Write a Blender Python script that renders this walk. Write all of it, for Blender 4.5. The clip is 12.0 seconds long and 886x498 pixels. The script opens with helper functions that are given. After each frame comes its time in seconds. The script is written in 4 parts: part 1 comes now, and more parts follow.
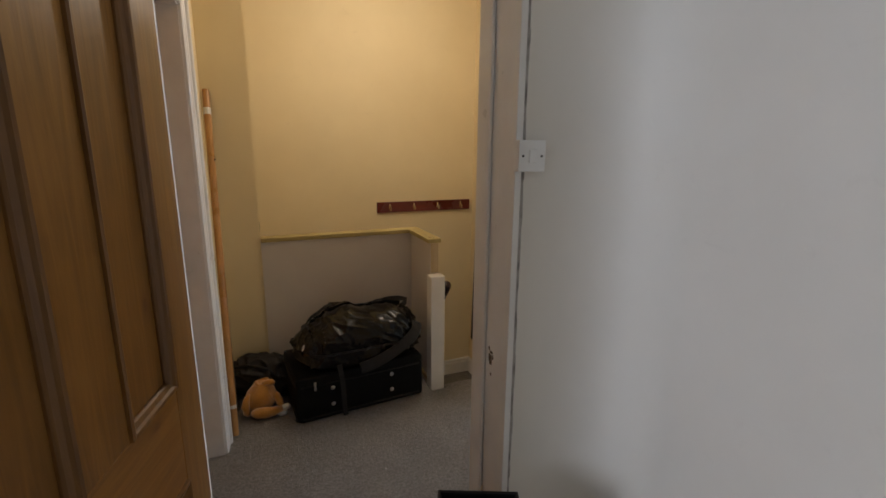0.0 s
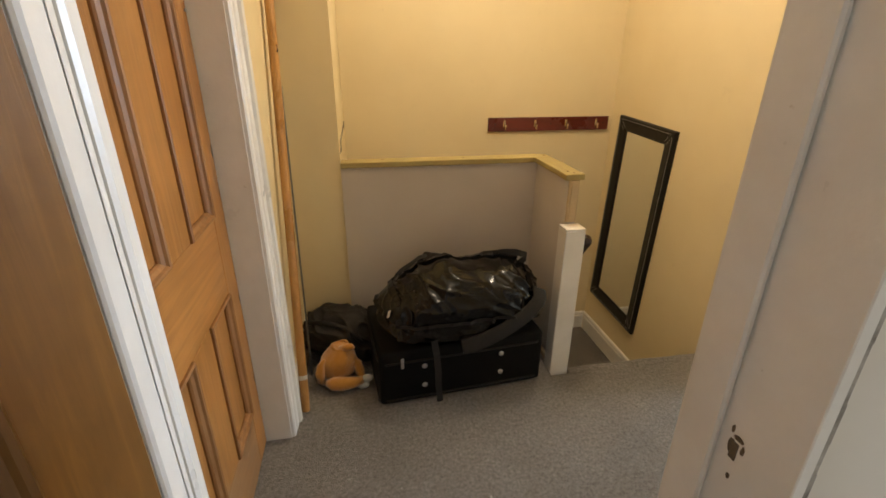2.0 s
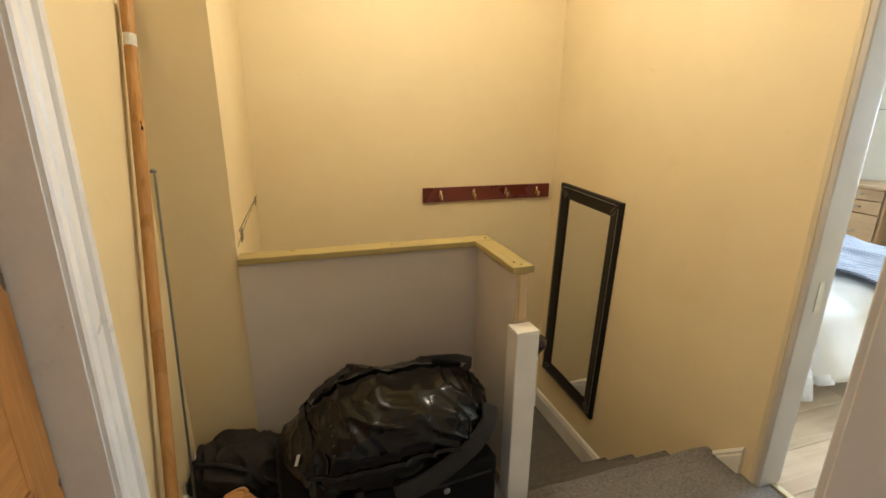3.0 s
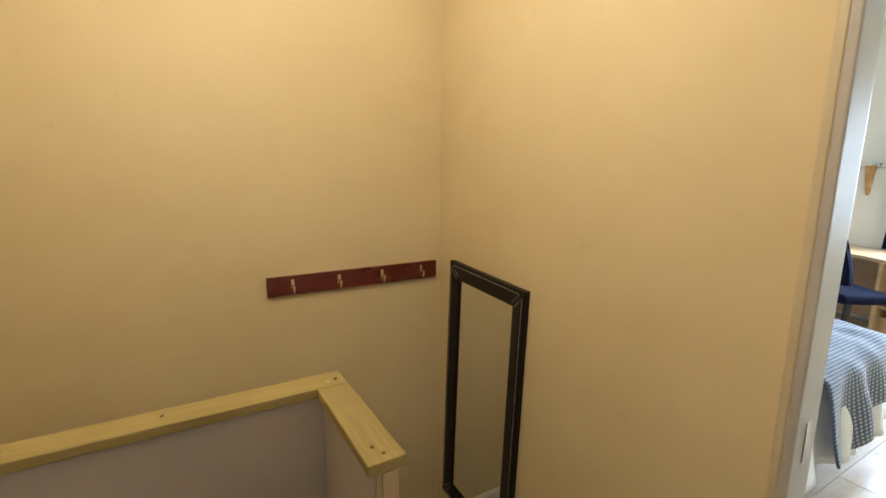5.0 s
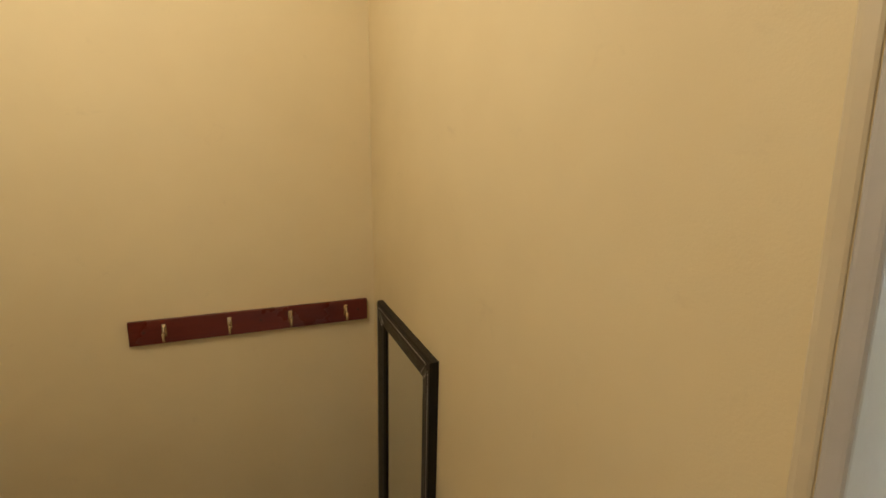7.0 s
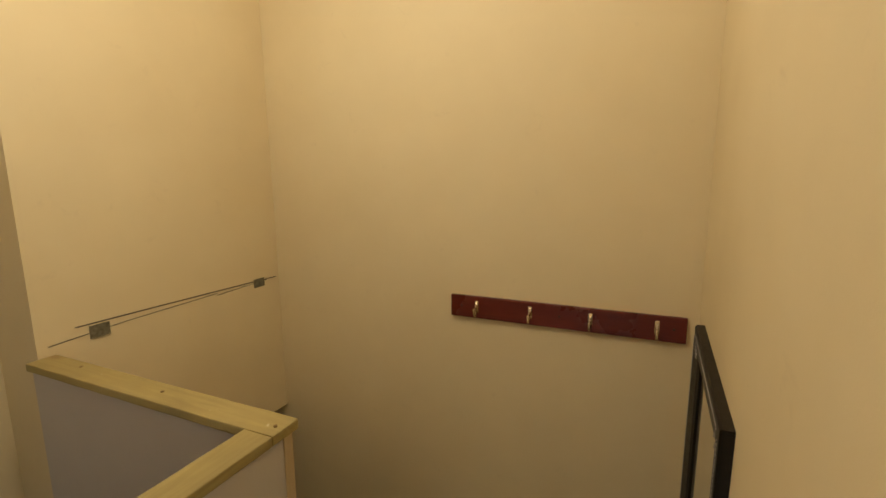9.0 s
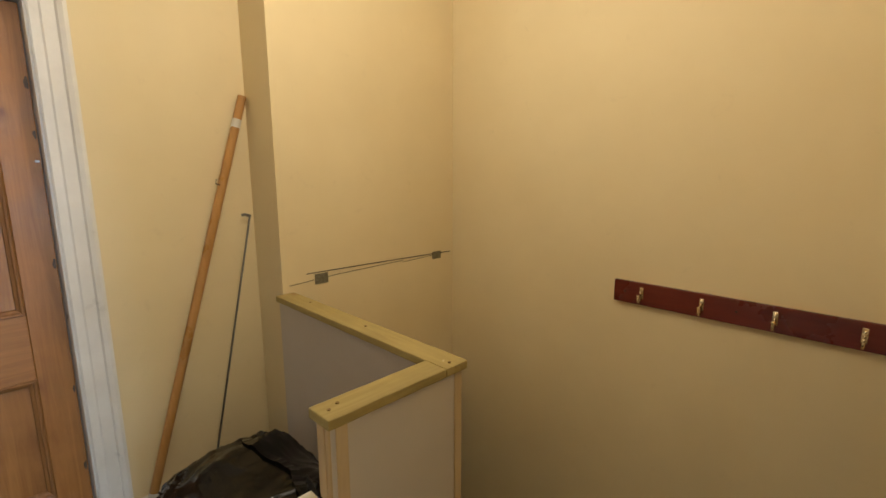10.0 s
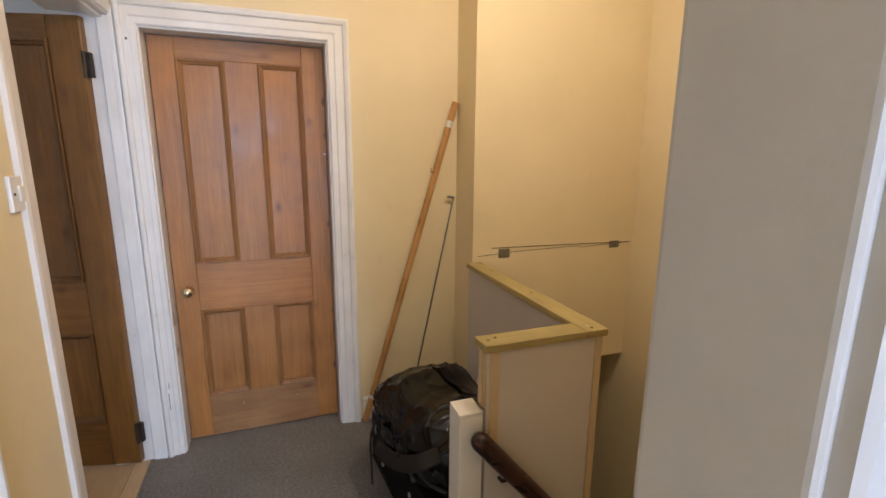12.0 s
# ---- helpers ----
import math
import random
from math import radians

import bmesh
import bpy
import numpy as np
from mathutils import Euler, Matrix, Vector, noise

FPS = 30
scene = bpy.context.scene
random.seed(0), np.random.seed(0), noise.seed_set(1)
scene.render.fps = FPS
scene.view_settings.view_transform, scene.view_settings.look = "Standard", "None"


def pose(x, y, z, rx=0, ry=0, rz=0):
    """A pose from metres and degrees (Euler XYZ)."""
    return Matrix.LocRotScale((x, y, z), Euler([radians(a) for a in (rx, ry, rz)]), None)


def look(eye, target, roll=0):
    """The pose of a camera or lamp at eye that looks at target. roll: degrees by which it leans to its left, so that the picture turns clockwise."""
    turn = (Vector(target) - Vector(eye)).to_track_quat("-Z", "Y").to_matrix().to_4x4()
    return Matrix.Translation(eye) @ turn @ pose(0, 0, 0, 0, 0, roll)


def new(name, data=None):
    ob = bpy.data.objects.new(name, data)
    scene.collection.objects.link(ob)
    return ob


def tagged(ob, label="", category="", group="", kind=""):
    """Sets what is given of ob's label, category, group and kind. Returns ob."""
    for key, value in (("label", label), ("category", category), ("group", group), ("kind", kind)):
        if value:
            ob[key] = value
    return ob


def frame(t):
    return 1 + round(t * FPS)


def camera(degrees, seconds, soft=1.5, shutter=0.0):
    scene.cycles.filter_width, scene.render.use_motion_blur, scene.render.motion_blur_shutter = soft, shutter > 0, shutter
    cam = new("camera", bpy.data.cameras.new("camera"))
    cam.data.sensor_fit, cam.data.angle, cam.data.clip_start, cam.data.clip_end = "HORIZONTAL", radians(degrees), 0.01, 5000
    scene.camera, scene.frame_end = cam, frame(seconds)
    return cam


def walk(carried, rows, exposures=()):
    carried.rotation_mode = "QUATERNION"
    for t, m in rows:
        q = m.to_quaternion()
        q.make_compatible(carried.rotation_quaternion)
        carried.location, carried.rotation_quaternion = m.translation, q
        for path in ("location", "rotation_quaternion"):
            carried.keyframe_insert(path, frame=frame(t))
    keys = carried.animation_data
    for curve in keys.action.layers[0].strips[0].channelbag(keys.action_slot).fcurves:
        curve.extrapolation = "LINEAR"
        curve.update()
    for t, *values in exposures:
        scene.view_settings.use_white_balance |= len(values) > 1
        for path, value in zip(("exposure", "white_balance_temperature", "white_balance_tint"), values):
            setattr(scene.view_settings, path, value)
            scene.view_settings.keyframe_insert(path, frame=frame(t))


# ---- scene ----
PATH = [
    (0, (0.402, 0.431, 1.455), (1.156, 2.232, 1.019), 0.5),
    (0.5, (0.4, 0.654, 1.389), (0.964, 2.48, 0.799), 0.1),
    (1, (0.44, 0.834, 1.335), (0.911, 2.624, 0.578), 0.3),
    (1.5, (0.468, 1.015, 1.334), (0.899, 2.802, 0.545), 0.2),
    (2, (0.517, 1.184, 1.362), (0.85, 2.997, 0.588), 0.4),
    (2.5, (0.58, 1.355, 1.401), (0.981, 3.191, 0.718), 0.5),
    (3, (0.661, 1.554, 1.429), (1.241, 3.381, 0.86), 0.5),
    (3.2, (0.695, 1.619, 1.445), (1.332, 3.43, 0.883), 0.4),
    (4.8, (1.02, 2.116, 1.482), (2.003, 3.819, 1.118), 0.4),
    (5, (1.062, 2.151, 1.489), (2.062, 3.846, 1.133), 0.5),
    (5.5, (1.229, 2.279, 1.51), (2.279, 3.949, 1.177), 0.4),
    (6, (1.437, 2.331, 1.506), (2.548, 3.957, 1.158), 0.2),
    (6.5, (1.6, 2.328, 1.522), (2.688, 3.973, 1.185), 0.8),
    (6.7, (1.7, 2.341, 1.537), (2.689, 4.047, 1.203), 0.8),
    (8.3, (2.092, 2.597, 1.469), (1.834, 4.551, 1.13), -0.5),
    (8.5, (2.112, 2.601, 1.467), (1.705, 4.531, 1.133), -0.5),
    (9, (2.143, 2.575, 1.484), (1.332, 4.374, 1.156), -0.6),
    (9.5, (2.145, 2.532, 1.474), (0.984, 4.136, 1.189), -0.5),
    (10, (2.217, 2.445, 1.448), (0.829, 3.841, 1.094), -0.1),
    (10.5, (2.307, 2.398, 1.438), (0.785, 3.617, 0.992), 0.1),
    (11, (2.402, 2.392, 1.421), (0.771, 3.425, 0.898), 0.1),
    (11.5, (2.497, 2.375, 1.427), (0.756, 3.19, 0.874), 0.2),
    (12, (2.556, 2.351, 1.47), (0.715, 3.023, 1.066), 0.4),
]
cam = camera(88.1, 12.0, soft=1.6)
walk(cam, [(t, look(e, g, r)) for t, e, g, r in PATH], exposures=[(0.0, -0.64, 6300, 17), (0.5, -0.38, 7300, 17), (1.0, -0.12, 7300, 16), (1.5, 0.2, 7050, 15), (2.5, 0.27, 6550, 11), (3.2, 0.26, 6250, 10), (5.0, -0.2, 6250, 10), (6.5, -0.4, 6400, 10), (8.3, -0.43, 6300, 10), (9.5, -0.35, 6300, 10), (10.5, -0.29, 6300, 11), (11.2, -0.27, 6250, 14), (12.0, -0.19, 6100, 20)])

# ---- world and lights ----
world = bpy.data.worlds.new("sky")
scene.world = world
world.use_nodes = True
wn = world.node_tree
sky = wn.nodes.new("ShaderNodeTexSky")
sky.sky_type = 'NISHITA'
sky.sun_disc = False
sky.sun_elevation = radians(38)
sky.sun_rotation = radians(120)
wn.links.new(sky.outputs[0], wn.nodes["Background"].inputs[0])
wn.nodes["Background"].inputs[1].default_value = 0.12


def lamp(name, kind, energy, colour, m, size=0.1, size_y=0.1):
    d = bpy.data.lights.new(name, kind)
    d.energy, d.color = energy, colour
    if kind == 'AREA':
        d.shape, d.size, d.size_y = 'RECTANGLE', size, size_y
    else:
        d.shadow_soft_size = size
    ob = new(name, d)
    ob.matrix_world = m
    return ob


# the landing's ceiling bulb, and daylight in the two bedroom windows
lamp("landing_light", 'POINT', 32, (1.0, 0.87, 0.66), pose(1.35, 3.18, 2.42), 0.035)
lamp("daylight_bedroom", 'AREA', 265, (0.60, 0.78, 1.0), look((6.98, 2.75, 1.5), (3.0, 2.6, 0.4)), 1.5, 1.3)
lamp("daylight_front_room", 'AREA', 106, (0.74, 0.87, 1.0), look((-2.98, -0.625, 1.475), (0.6, 0.9, 1.3)), 0.55, 1.35)


# ---- materials ----
def mat(name):
    m = bpy.data.materials.new(name)
    m.use_nodes = True
    n = m.node_tree.nodes
    return m, n, m.node_tree.links, n["Principled BSDF"]


def ramp(n, stops):
    r = n.new("ShaderNodeValToRGB")
    el = r.color_ramp.elements
    while len(el) < len(stops):
        el.new(0.5)
    for e, (p, c) in zip(el, stops):
        e.position, e.color = p, (*c, 1)
    return r


def coords(n, l, scale=(1, 1, 1), space="Object"):
    c, m = n.new("ShaderNodeTexCoord"), n.new("ShaderNodeMapping")
    m.inputs["Scale"].default_value = scale
    l.new(c.outputs[space], m.inputs["Vector"])
    return m.outputs[0]


def noise_tex(n, l, vec, scale, detail=4, rough=0.55, dist=0.0):
    t = n.new("ShaderNodeTexNoise")
    t.inputs["Scale"].default_value, t.inputs["Detail"].default_value = scale, detail
    t.inputs["Roughness"].default_value, t.inputs["Distortion"].default_value = rough, dist
    l.new(vec, t.inputs["Vector"])
    return t.outputs["Fac"]


def mixed(n, l, fac, a, b, blend='MIX'):
    m = n.new("ShaderNodeMix")
    m.data_type, m.blend_type = 'RGBA', blend
    for s, v in ((m.inputs[0], fac), (m.inputs[6], a), (m.inputs[7], b)):
        if isinstance(v, bpy.types.NodeSocket):
            l.new(v, s)
        elif isinstance(v, (int, float)):
            s.default_value = v
        else:
            s.default_value = (*v, 1)
    return m.outputs[2]


def bump(n, l, bsdf, height, strength, dist=0.01):
    b = n.new("ShaderNodeBump")
    b.inputs["Strength"].default_value, b.inputs["Distance"].default_value = strength, dist
    l.new(height, b.inputs["Height"])
    l.new(b.outputs[0], bsdf.inputs["Normal"])
    return b


def mottled(name, a, b, scale=6.0, rough=0.5, rough_var=0.1, fine=160.0, relief=0.15, dist=0.002, metal=0.0, spots=None, stretch=(1, 1, 1), spec=0.5, sheen=0.0):
    """Two colours in large patches, fine grain in relief and gloss, optional small dark spots."""
    m, n, l, p = mat(name)
    v = coords(n, l, stretch)
    big = noise_tex(n, l, v, scale, 5, 0.6)
    r = ramp(n, [(0.3, a), (0.7, b)])
    l.new(big, r.inputs[0])
    col = r.outputs[0]
    if spots:
        s = noise_tex(n, l, v, spots[1], 3, 0.5)
        sr = ramp(n, [(spots[2], (0, 0, 0)), (spots[2] + 0.06, (1, 1, 1))])
        l.new(s, sr.inputs[0])
        col = mixed(n, l, sr.outputs[0], col, spots[0])
    l.new(col, p.inputs["Base Color"])
    f = noise_tex(n, l, v, fine, 4, 0.6)
    rr = ramp(n, [(0.2, (rough - rough_var,) * 3), (0.8, (rough + rough_var,) * 3)])
    l.new(big, rr.inputs[0])
    l.new(rr.outputs[0], p.inputs["Roughness"])
    p.inputs["Metallic"].default_value = metal
    p.inputs["Specular IOR Level"].default_value = spec
    p.inputs["Sheen Weight"].default_value = sheen
    if relief:
        bump(n, l, p, f, relief, dist)
    return m


def plaster(name, a, b, scuff):
    """Rolled paint on uneven plaster: broad undulation, roller stipple, faint scuffs."""
    m, n, l, p = mat(name)
    v = coords(n, l)
    big = noise_tex(n, l, v, 1.7, 4, 0.55)
    r = ramp(n, [(0.3, a), (0.72, b)])
    l.new(big, r.inputs[0])
    sc = noise_tex(n, l, v, 9.0, 6, 0.7, 0.6)
    sr = ramp(n, [(0.62, (0, 0, 0)), (0.78, (0.35, 0.35, 0.35))])
    l.new(sc, sr.inputs[0])
    l.new(mixed(n, l, sr.outputs[0], r.outputs[0], scuff), p.inputs["Base Color"])
    p.inputs["Roughness"].default_value = 0.62
    p.inputs["Specular IOR Level"].default_value = 0.3
    add = n.new("ShaderNodeMath")
    add.operation = 'MULTIPLY_ADD'
    l.new(noise_tex(n, l, v, 260, 3, 0.6), add.inputs[0])
    add.inputs[1].default_value = 0.16
    l.new(noise_tex(n, l, v, 5.0, 4, 0.5), add.inputs[2])
    bump(n, l, p, add.outputs[0], 0.35, 0.006)
    return m


def timber(name, light, dark, axis=2, rough=0.42, knots=(0.105, 0.034, 0.010), grain=1.0, fleck=None):
    """Sawn softwood, grain along one axis, with knots; each piece takes its own tone."""
    m, n, l, p = mat(name)
    sc = [14.0 * grain] * 3
    sc[axis] = 0.9 * grain
    v = coords(n, l, tuple(sc))
    info = n.new("ShaderNodeObjectInfo")
    off = n.new("ShaderNodeVectorMath")
    off.operation = 'MULTIPLY_ADD'
    l.new(info.outputs["Random"], off.inputs[0])
    off.inputs[1].default_value = (37, 53, 71)
    l.new(v, off.inputs[2])
    g = noise_tex(n, l, off.outputs[0], 2.4, 6, 0.62, 1.4)
    r = ramp(n, [(0.22, dark), (0.5, tuple((x + y) / 2 for x, y in zip(light, dark))), (0.68, light)])
    l.new(g, r.inputs[0])
    sk = [5.0] * 3
    sk[axis] = 2.6
    vk = n.new("ShaderNodeVectorMath")
    vk.operation = 'MULTIPLY_ADD'
    l.new(info.outputs["Random"], vk.inputs[0])
    vk.inputs[1].default_value = (11, 17, 29)
    l.new(coords(n, l, tuple(sk)), vk.inputs[2])
    vo = n.new("ShaderNodeTexVoronoi")
    vo.inputs["Scale"].default_value = 1.3
    l.new(vk.outputs[0], vo.inputs["Vector"])
    kr = ramp(n, [(0.03, (0.9, 0.9, 0.9)), (0.085, (0.3, 0.3, 0.3)), (0.16, (0, 0, 0))])
    l.new(vo.outputs["Distance"], kr.inputs[0])
    col = mixed(n, l, kr.outputs[0], r.outputs[0], knots)
    worn = noise_tex(n, l, coords(n, l, (3, 3, 3)), 1.6, 5, 0.6)
    wr = ramp(n, [(0.42, (0.0, 0.0, 0.0)), (0.75, (0.5, 0.5, 0.5))])
    l.new(worn, wr.inputs[0])
    col = mixed(n, l, wr.outputs[0], col, tuple(min(1.0, c * 1.25) for c in light))
    if fleck:
        fr = ramp(n, [(0.70, (0, 0, 0)), (0.76, (0.8, 0.8, 0.8))])
        l.new(noise_tex(n, l, coords(n, l, (1, 1, 1)), 22, 4, 0.6), fr.inputs[0])
        col = mixed(n, l, fr.outputs[0], col, fleck)
    hs = n.new("ShaderNodeHueSaturation")
    ma = n.new("ShaderNodeMapRange")
    ma.inputs["To Min"].default_value, ma.inputs["To Max"].default_value = 0.86, 1.14
    l.new(info.outputs["Random"], ma.inputs["Value"])
    l.new(ma.outputs[0], hs.inputs["Value"])
    l.new(col, hs.inputs["Color"])
    l.new(hs.outputs[0], p.inputs["Base Color"])
    rr = ramp(n, [(0.2, (rough - 0.12,) * 3), (0.8, (rough + 0.16,) * 3)])
    l.new(worn, rr.inputs[0])
    l.new(rr.outputs[0], p.inputs["Roughness"])
    bump(n, l, p, g, 0.25, 0.002)
    return m


def carpet_mat(name, a, b, speck):
    m, n, l, p = mat(name)
    v = coords(n, l)
    tuft = n.new("ShaderNodeTexVoronoi")
    tuft.inputs["Scale"].default_value = 430
    l.new(v, tuft.inputs["Vector"])
    big = noise_tex(n, l, v, 3.0, 5, 0.6)
    mid = noise_tex(n, l, v, 75, 5, 0.82)
    r = ramp(n, [(0.36, a), (0.64, b)])
    l.new(mid, r.inputs[0])
    tr = ramp(n, [(0.35, (0.55, 0.55, 0.55)), (0.65, (1.05, 1.05, 1.05))])
    l.new(big, tr.inputs[0])
    col = mixed(n, l, 0.45, r.outputs[0], tr.outputs[0], 'MULTIPLY')
    sr = ramp(n, [(0.745, (0, 0, 0)), (0.77, (1, 1, 1))])
    l.new(noise_tex(n, l, v, 45, 2, 0.5), sr.inputs[0])
    l.new(mixed(n, l, sr.outputs[0], col, speck), p.inputs["Base Color"])
    p.inputs["Roughness"].default_value = 0.95
    p.inputs["Sheen Weight"].default_value = 0.25
    p.inputs["Specular IOR Level"].default_value = 0.1
    add = n.new("ShaderNodeMath")
    add.operation = 'ADD'
    l.new(tuft.outputs["Distance"], add.inputs[0])
    l.new(mid, add.inputs[1])
    bump(n, l, p, add.outputs[0], 1.0, 0.006)
    return m


def woven(name, a, b, pitch, rough=0.85):
    """Waffle or plain weave as fine checks in colour and relief."""
    m, n, l, p = mat(name)
    v = coords(n, l)
    wx, wy = n.new("ShaderNodeTexWave"), n.new("ShaderNodeTexWave")
    for w, d in ((wx, 'X'), (wy, 'Y')):
        w.bands_direction = d
        w.inputs["Scale"].default_value = pitch
        w.inputs["Distortion"].default_value = 0.6
    sep, com, addz = n.new("ShaderNodeSeparateXYZ"), n.new("ShaderNodeCombineXYZ"), n.new("ShaderNodeMath")
    l.new(v, sep.inputs[0])
    l.new(sep.outputs[1], addz.inputs[0])
    l.new(sep.outputs[2], addz.inputs[1])
    l.new(sep.outputs[0], com.inputs[0])
    l.new(addz.outputs[0], com.inputs[1])
    for w in (wx, wy):
        l.new(com.outputs[0], w.inputs["Vector"])
    mul = n.new("ShaderNodeMath")
    mul.operation = 'MULTIPLY'
    l.new(wx.outputs["Fac"], mul.inputs[0])
    l.new(wy.outputs["Fac"], mul.inputs[1])
    r = ramp(n, [(0.1, a), (0.6, b)])
    l.new(mul.outputs[0], r.inputs[0])
    l.new(r.outputs[0], p.inputs["Base Color"])
    p.inputs["Roughness"].default_value = rough
    p.inputs["Sheen Weight"].default_value = 0.3
    bump(n, l, p, mul.outputs[0], 0.6, 0.004)
    return m


CREAM = plaster("cream_wall_paint", (0.74, 0.61, 0.37), (0.80, 0.67, 0.42), (0.60, 0.48, 0.30))
GREYP = plaster("bare_grey_board", (0.55, 0.49, 0.44), (0.62, 0.56, 0.50), (0.48, 0.43, 0.38))
PALE = plaster("pale_white_wall", (0.68, 0.635, 0.56), (0.74, 0.695, 0.62), (0.57, 0.52, 0.45))
SLATE = plaster("grey_wall_paint", (0.30, 0.30, 0.29), (0.34, 0.34, 0.33), (0.26, 0.25, 0.24))
CEIL = plaster("white_ceiling", (0.80, 0.79, 0.76), (0.84, 0.83, 0.80), (0.75, 0.73, 0.70))
GLOSS = mottled("white_gloss_paint", (0.70, 0.67, 0.62), (0.80, 0.77, 0.72), 5, 0.32, 0.08, 60, 0.25, 0.002, spots=((0.55, 0.50, 0.43), 38, 0.76))
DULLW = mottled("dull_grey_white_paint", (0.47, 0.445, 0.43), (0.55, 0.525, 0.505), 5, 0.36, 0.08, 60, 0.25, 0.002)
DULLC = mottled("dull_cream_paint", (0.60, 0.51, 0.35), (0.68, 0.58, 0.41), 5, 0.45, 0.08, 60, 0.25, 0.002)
PINE = timber("stripped_pine", (0.365, 0.157, 0.037), (0.215, 0.084, 0.017), 2)
PINE_X = timber("stripped_pine_cross", (0.365, 0.157, 0.037), (0.215, 0.084, 0.017), 0)
PINE_OLD = timber("old_varnished_pine", (0.270, 0.122, 0.022), (0.142, 0.058, 0.009), 2, 0.36)
PINE_OLD_X = timber("old_varnished_pine_cross", (0.270, 0.122, 0.022), (0.142, 0.058, 0.009), 0, 0.36)
PINE_DUST = timber("pine_bottom_rail", (0.345, 0.175, 0.066), (0.20, 0.090, 0.031), 0, fleck=(0.66, 0.58, 0.48))
# moulding woods set darker: grime plus the quirks' shadow put into the colour
PINE_EDGE = timber("shaded_grimy_pine_moulding", (0.295, 0.132, 0.038), (0.175, 0.072, 0.019), 2, 0.5)
OLD_EDGE = timber("shaded_grimy_old_moulding", (0.180, 0.082, 0.017), (0.090, 0.037, 0.007), 2, 0.45)
RAWX = timber("raw_board_x", (0.42, 0.330, 0.125), (0.29, 0.218, 0.078), 0, 0.7, (0.24, 0.13, 0.05), fleck=(0.60, 0.52, 0.34))
RAWY = timber("raw_board_y", (0.42, 0.330, 0.125), (0.29, 0.218, 0.078), 1, 0.7, (0.24, 0.13, 0.05), fleck=(0.60, 0.52, 0.34))
KNOT = mottled("brown_knot", (0.15, 0.090, 0.034), (0.24, 0.155, 0.06), 60, 0.8, 0.1, 200, 0.4, 0.001)
BATTEN = timber("batten_wood", (0.62, 0.47, 0.28), (0.53, 0.385, 0.215), 2, 0.7, (0.42, 0.28, 0.14))
POLEW = timber("varnished_pole_wood", (0.43, 0.225, 0.072), (0.31, 0.148, 0.043), 2, 0.3)
MAHOG = timber("mahogany_stain", (0.150, 0.024, 0.014), (0.085, 0.013, 0.008), 0, 0.28, (0.115, 0.018, 0.010))
DARKW = timber("dark_handrail_wood", (0.030, 0.009, 0.006), (0.014, 0.005, 0.003), 1, 0.25, (0.01, 0.004, 0.003))
BEECH = timber("beech_laminate", (0.56, 0.38, 0.22), (0.47, 0.31, 0.17), 1, 0.4, (0.42, 0.27, 0.15))
PLANK = timber("oak_laminate_plank", (0.60, 0.44, 0.27), (0.48, 0.33, 0.19), 0, 0.35, (0.36, 0.23, 0.12))
PLANKG = timber("pale_oak_laminate_plank", (0.56, 0.42, 0.27), (0.42, 0.29, 0.17), 0, 0.35, (0.33, 0.22, 0.13))
CARPET = carpet_mat("grey_carpet", (0.150, 0.131, 0.114), (0.390, 0.350, 0.308), (0.60, 0.57, 0.53))
# darker, browner copy of the carpet: the stairwell's shade is in the colour
STAIRC_SHADED = carpet_mat("shaded_stair_carpet", (0.075, 0.058, 0.042), (0.205, 0.165, 0.125), (0.40, 0.36, 0.31))
TARP = mottled("black_coated_fabric", (0.0028, 0.0026, 0.0024), (0.0055, 0.005, 0.0047), 8, 0.16, 0.06, 60, 0.14, 0.004, spec=0.26)
WEBBING = mottled("black_webbing", (0.012, 0.011, 0.010), (0.022, 0.020, 0.018), 40, 0.7, 0.1, 300, 0.5, 0.002, spec=0.25)
CASEM = mottled("black_case_nylon", (0.0035, 0.0032, 0.003), (0.007, 0.0065, 0.006), 10, 0.75, 0.08, 380, 0.4, 0.001, spec=0.15)
GREYBAG = mottled("charcoal_bag_cloth", (0.018, 0.0155, 0.013), (0.034, 0.029, 0.024), 9, 0.75, 0.08, 150, 0.6, 0.006, spec=0.2)
PLUSH = mottled("orange_plush", (0.50, 0.205, 0.024), (0.62, 0.285, 0.042), 14, 0.95, 0.03, 190, 0.9, 0.006, sheen=0.6)
PLUSHW = mottled("white_plush", (0.62, 0.60, 0.55), (0.75, 0.73, 0.69), 20, 0.95, 0.03, 190, 0.9, 0.005, sheen=0.5)
LEATHER = mottled("black_leatherette", (0.0055, 0.0045, 0.004), (0.010, 0.008, 0.007), 30, 0.40, 0.08, 220, 0.45, 0.0015, spec=0.3)
STITCH = mottled("grey_thread", (0.36, 0.33, 0.30), (0.46, 0.43, 0.40), 60, 0.8, 0.05, 400, 0.3, 0.0005)
BRASS = mottled("worn_brass", (0.70, 0.57, 0.36), (0.80, 0.68, 0.48), 25, 0.24, 0.08, 120, 0.15, 0.0005, 1.0)
STEEL = mottled("dull_steel", (0.42, 0.41, 0.39), (0.55, 0.54, 0.52), 25, 0.35, 0.1, 150, 0.15, 0.0005, 1.0)
IRON = mottled("dark_iron", (0.045, 0.035, 0.028), (0.085, 0.065, 0.05), 25, 0.5, 0.1, 120, 0.3, 0.001, 0.7)
RODM = mottled("grey_rod_metal", (0.16, 0.16, 0.15), (0.25, 0.245, 0.23), 25, 0.4, 0.1, 120, 0.15, 0.0005, 0.25)
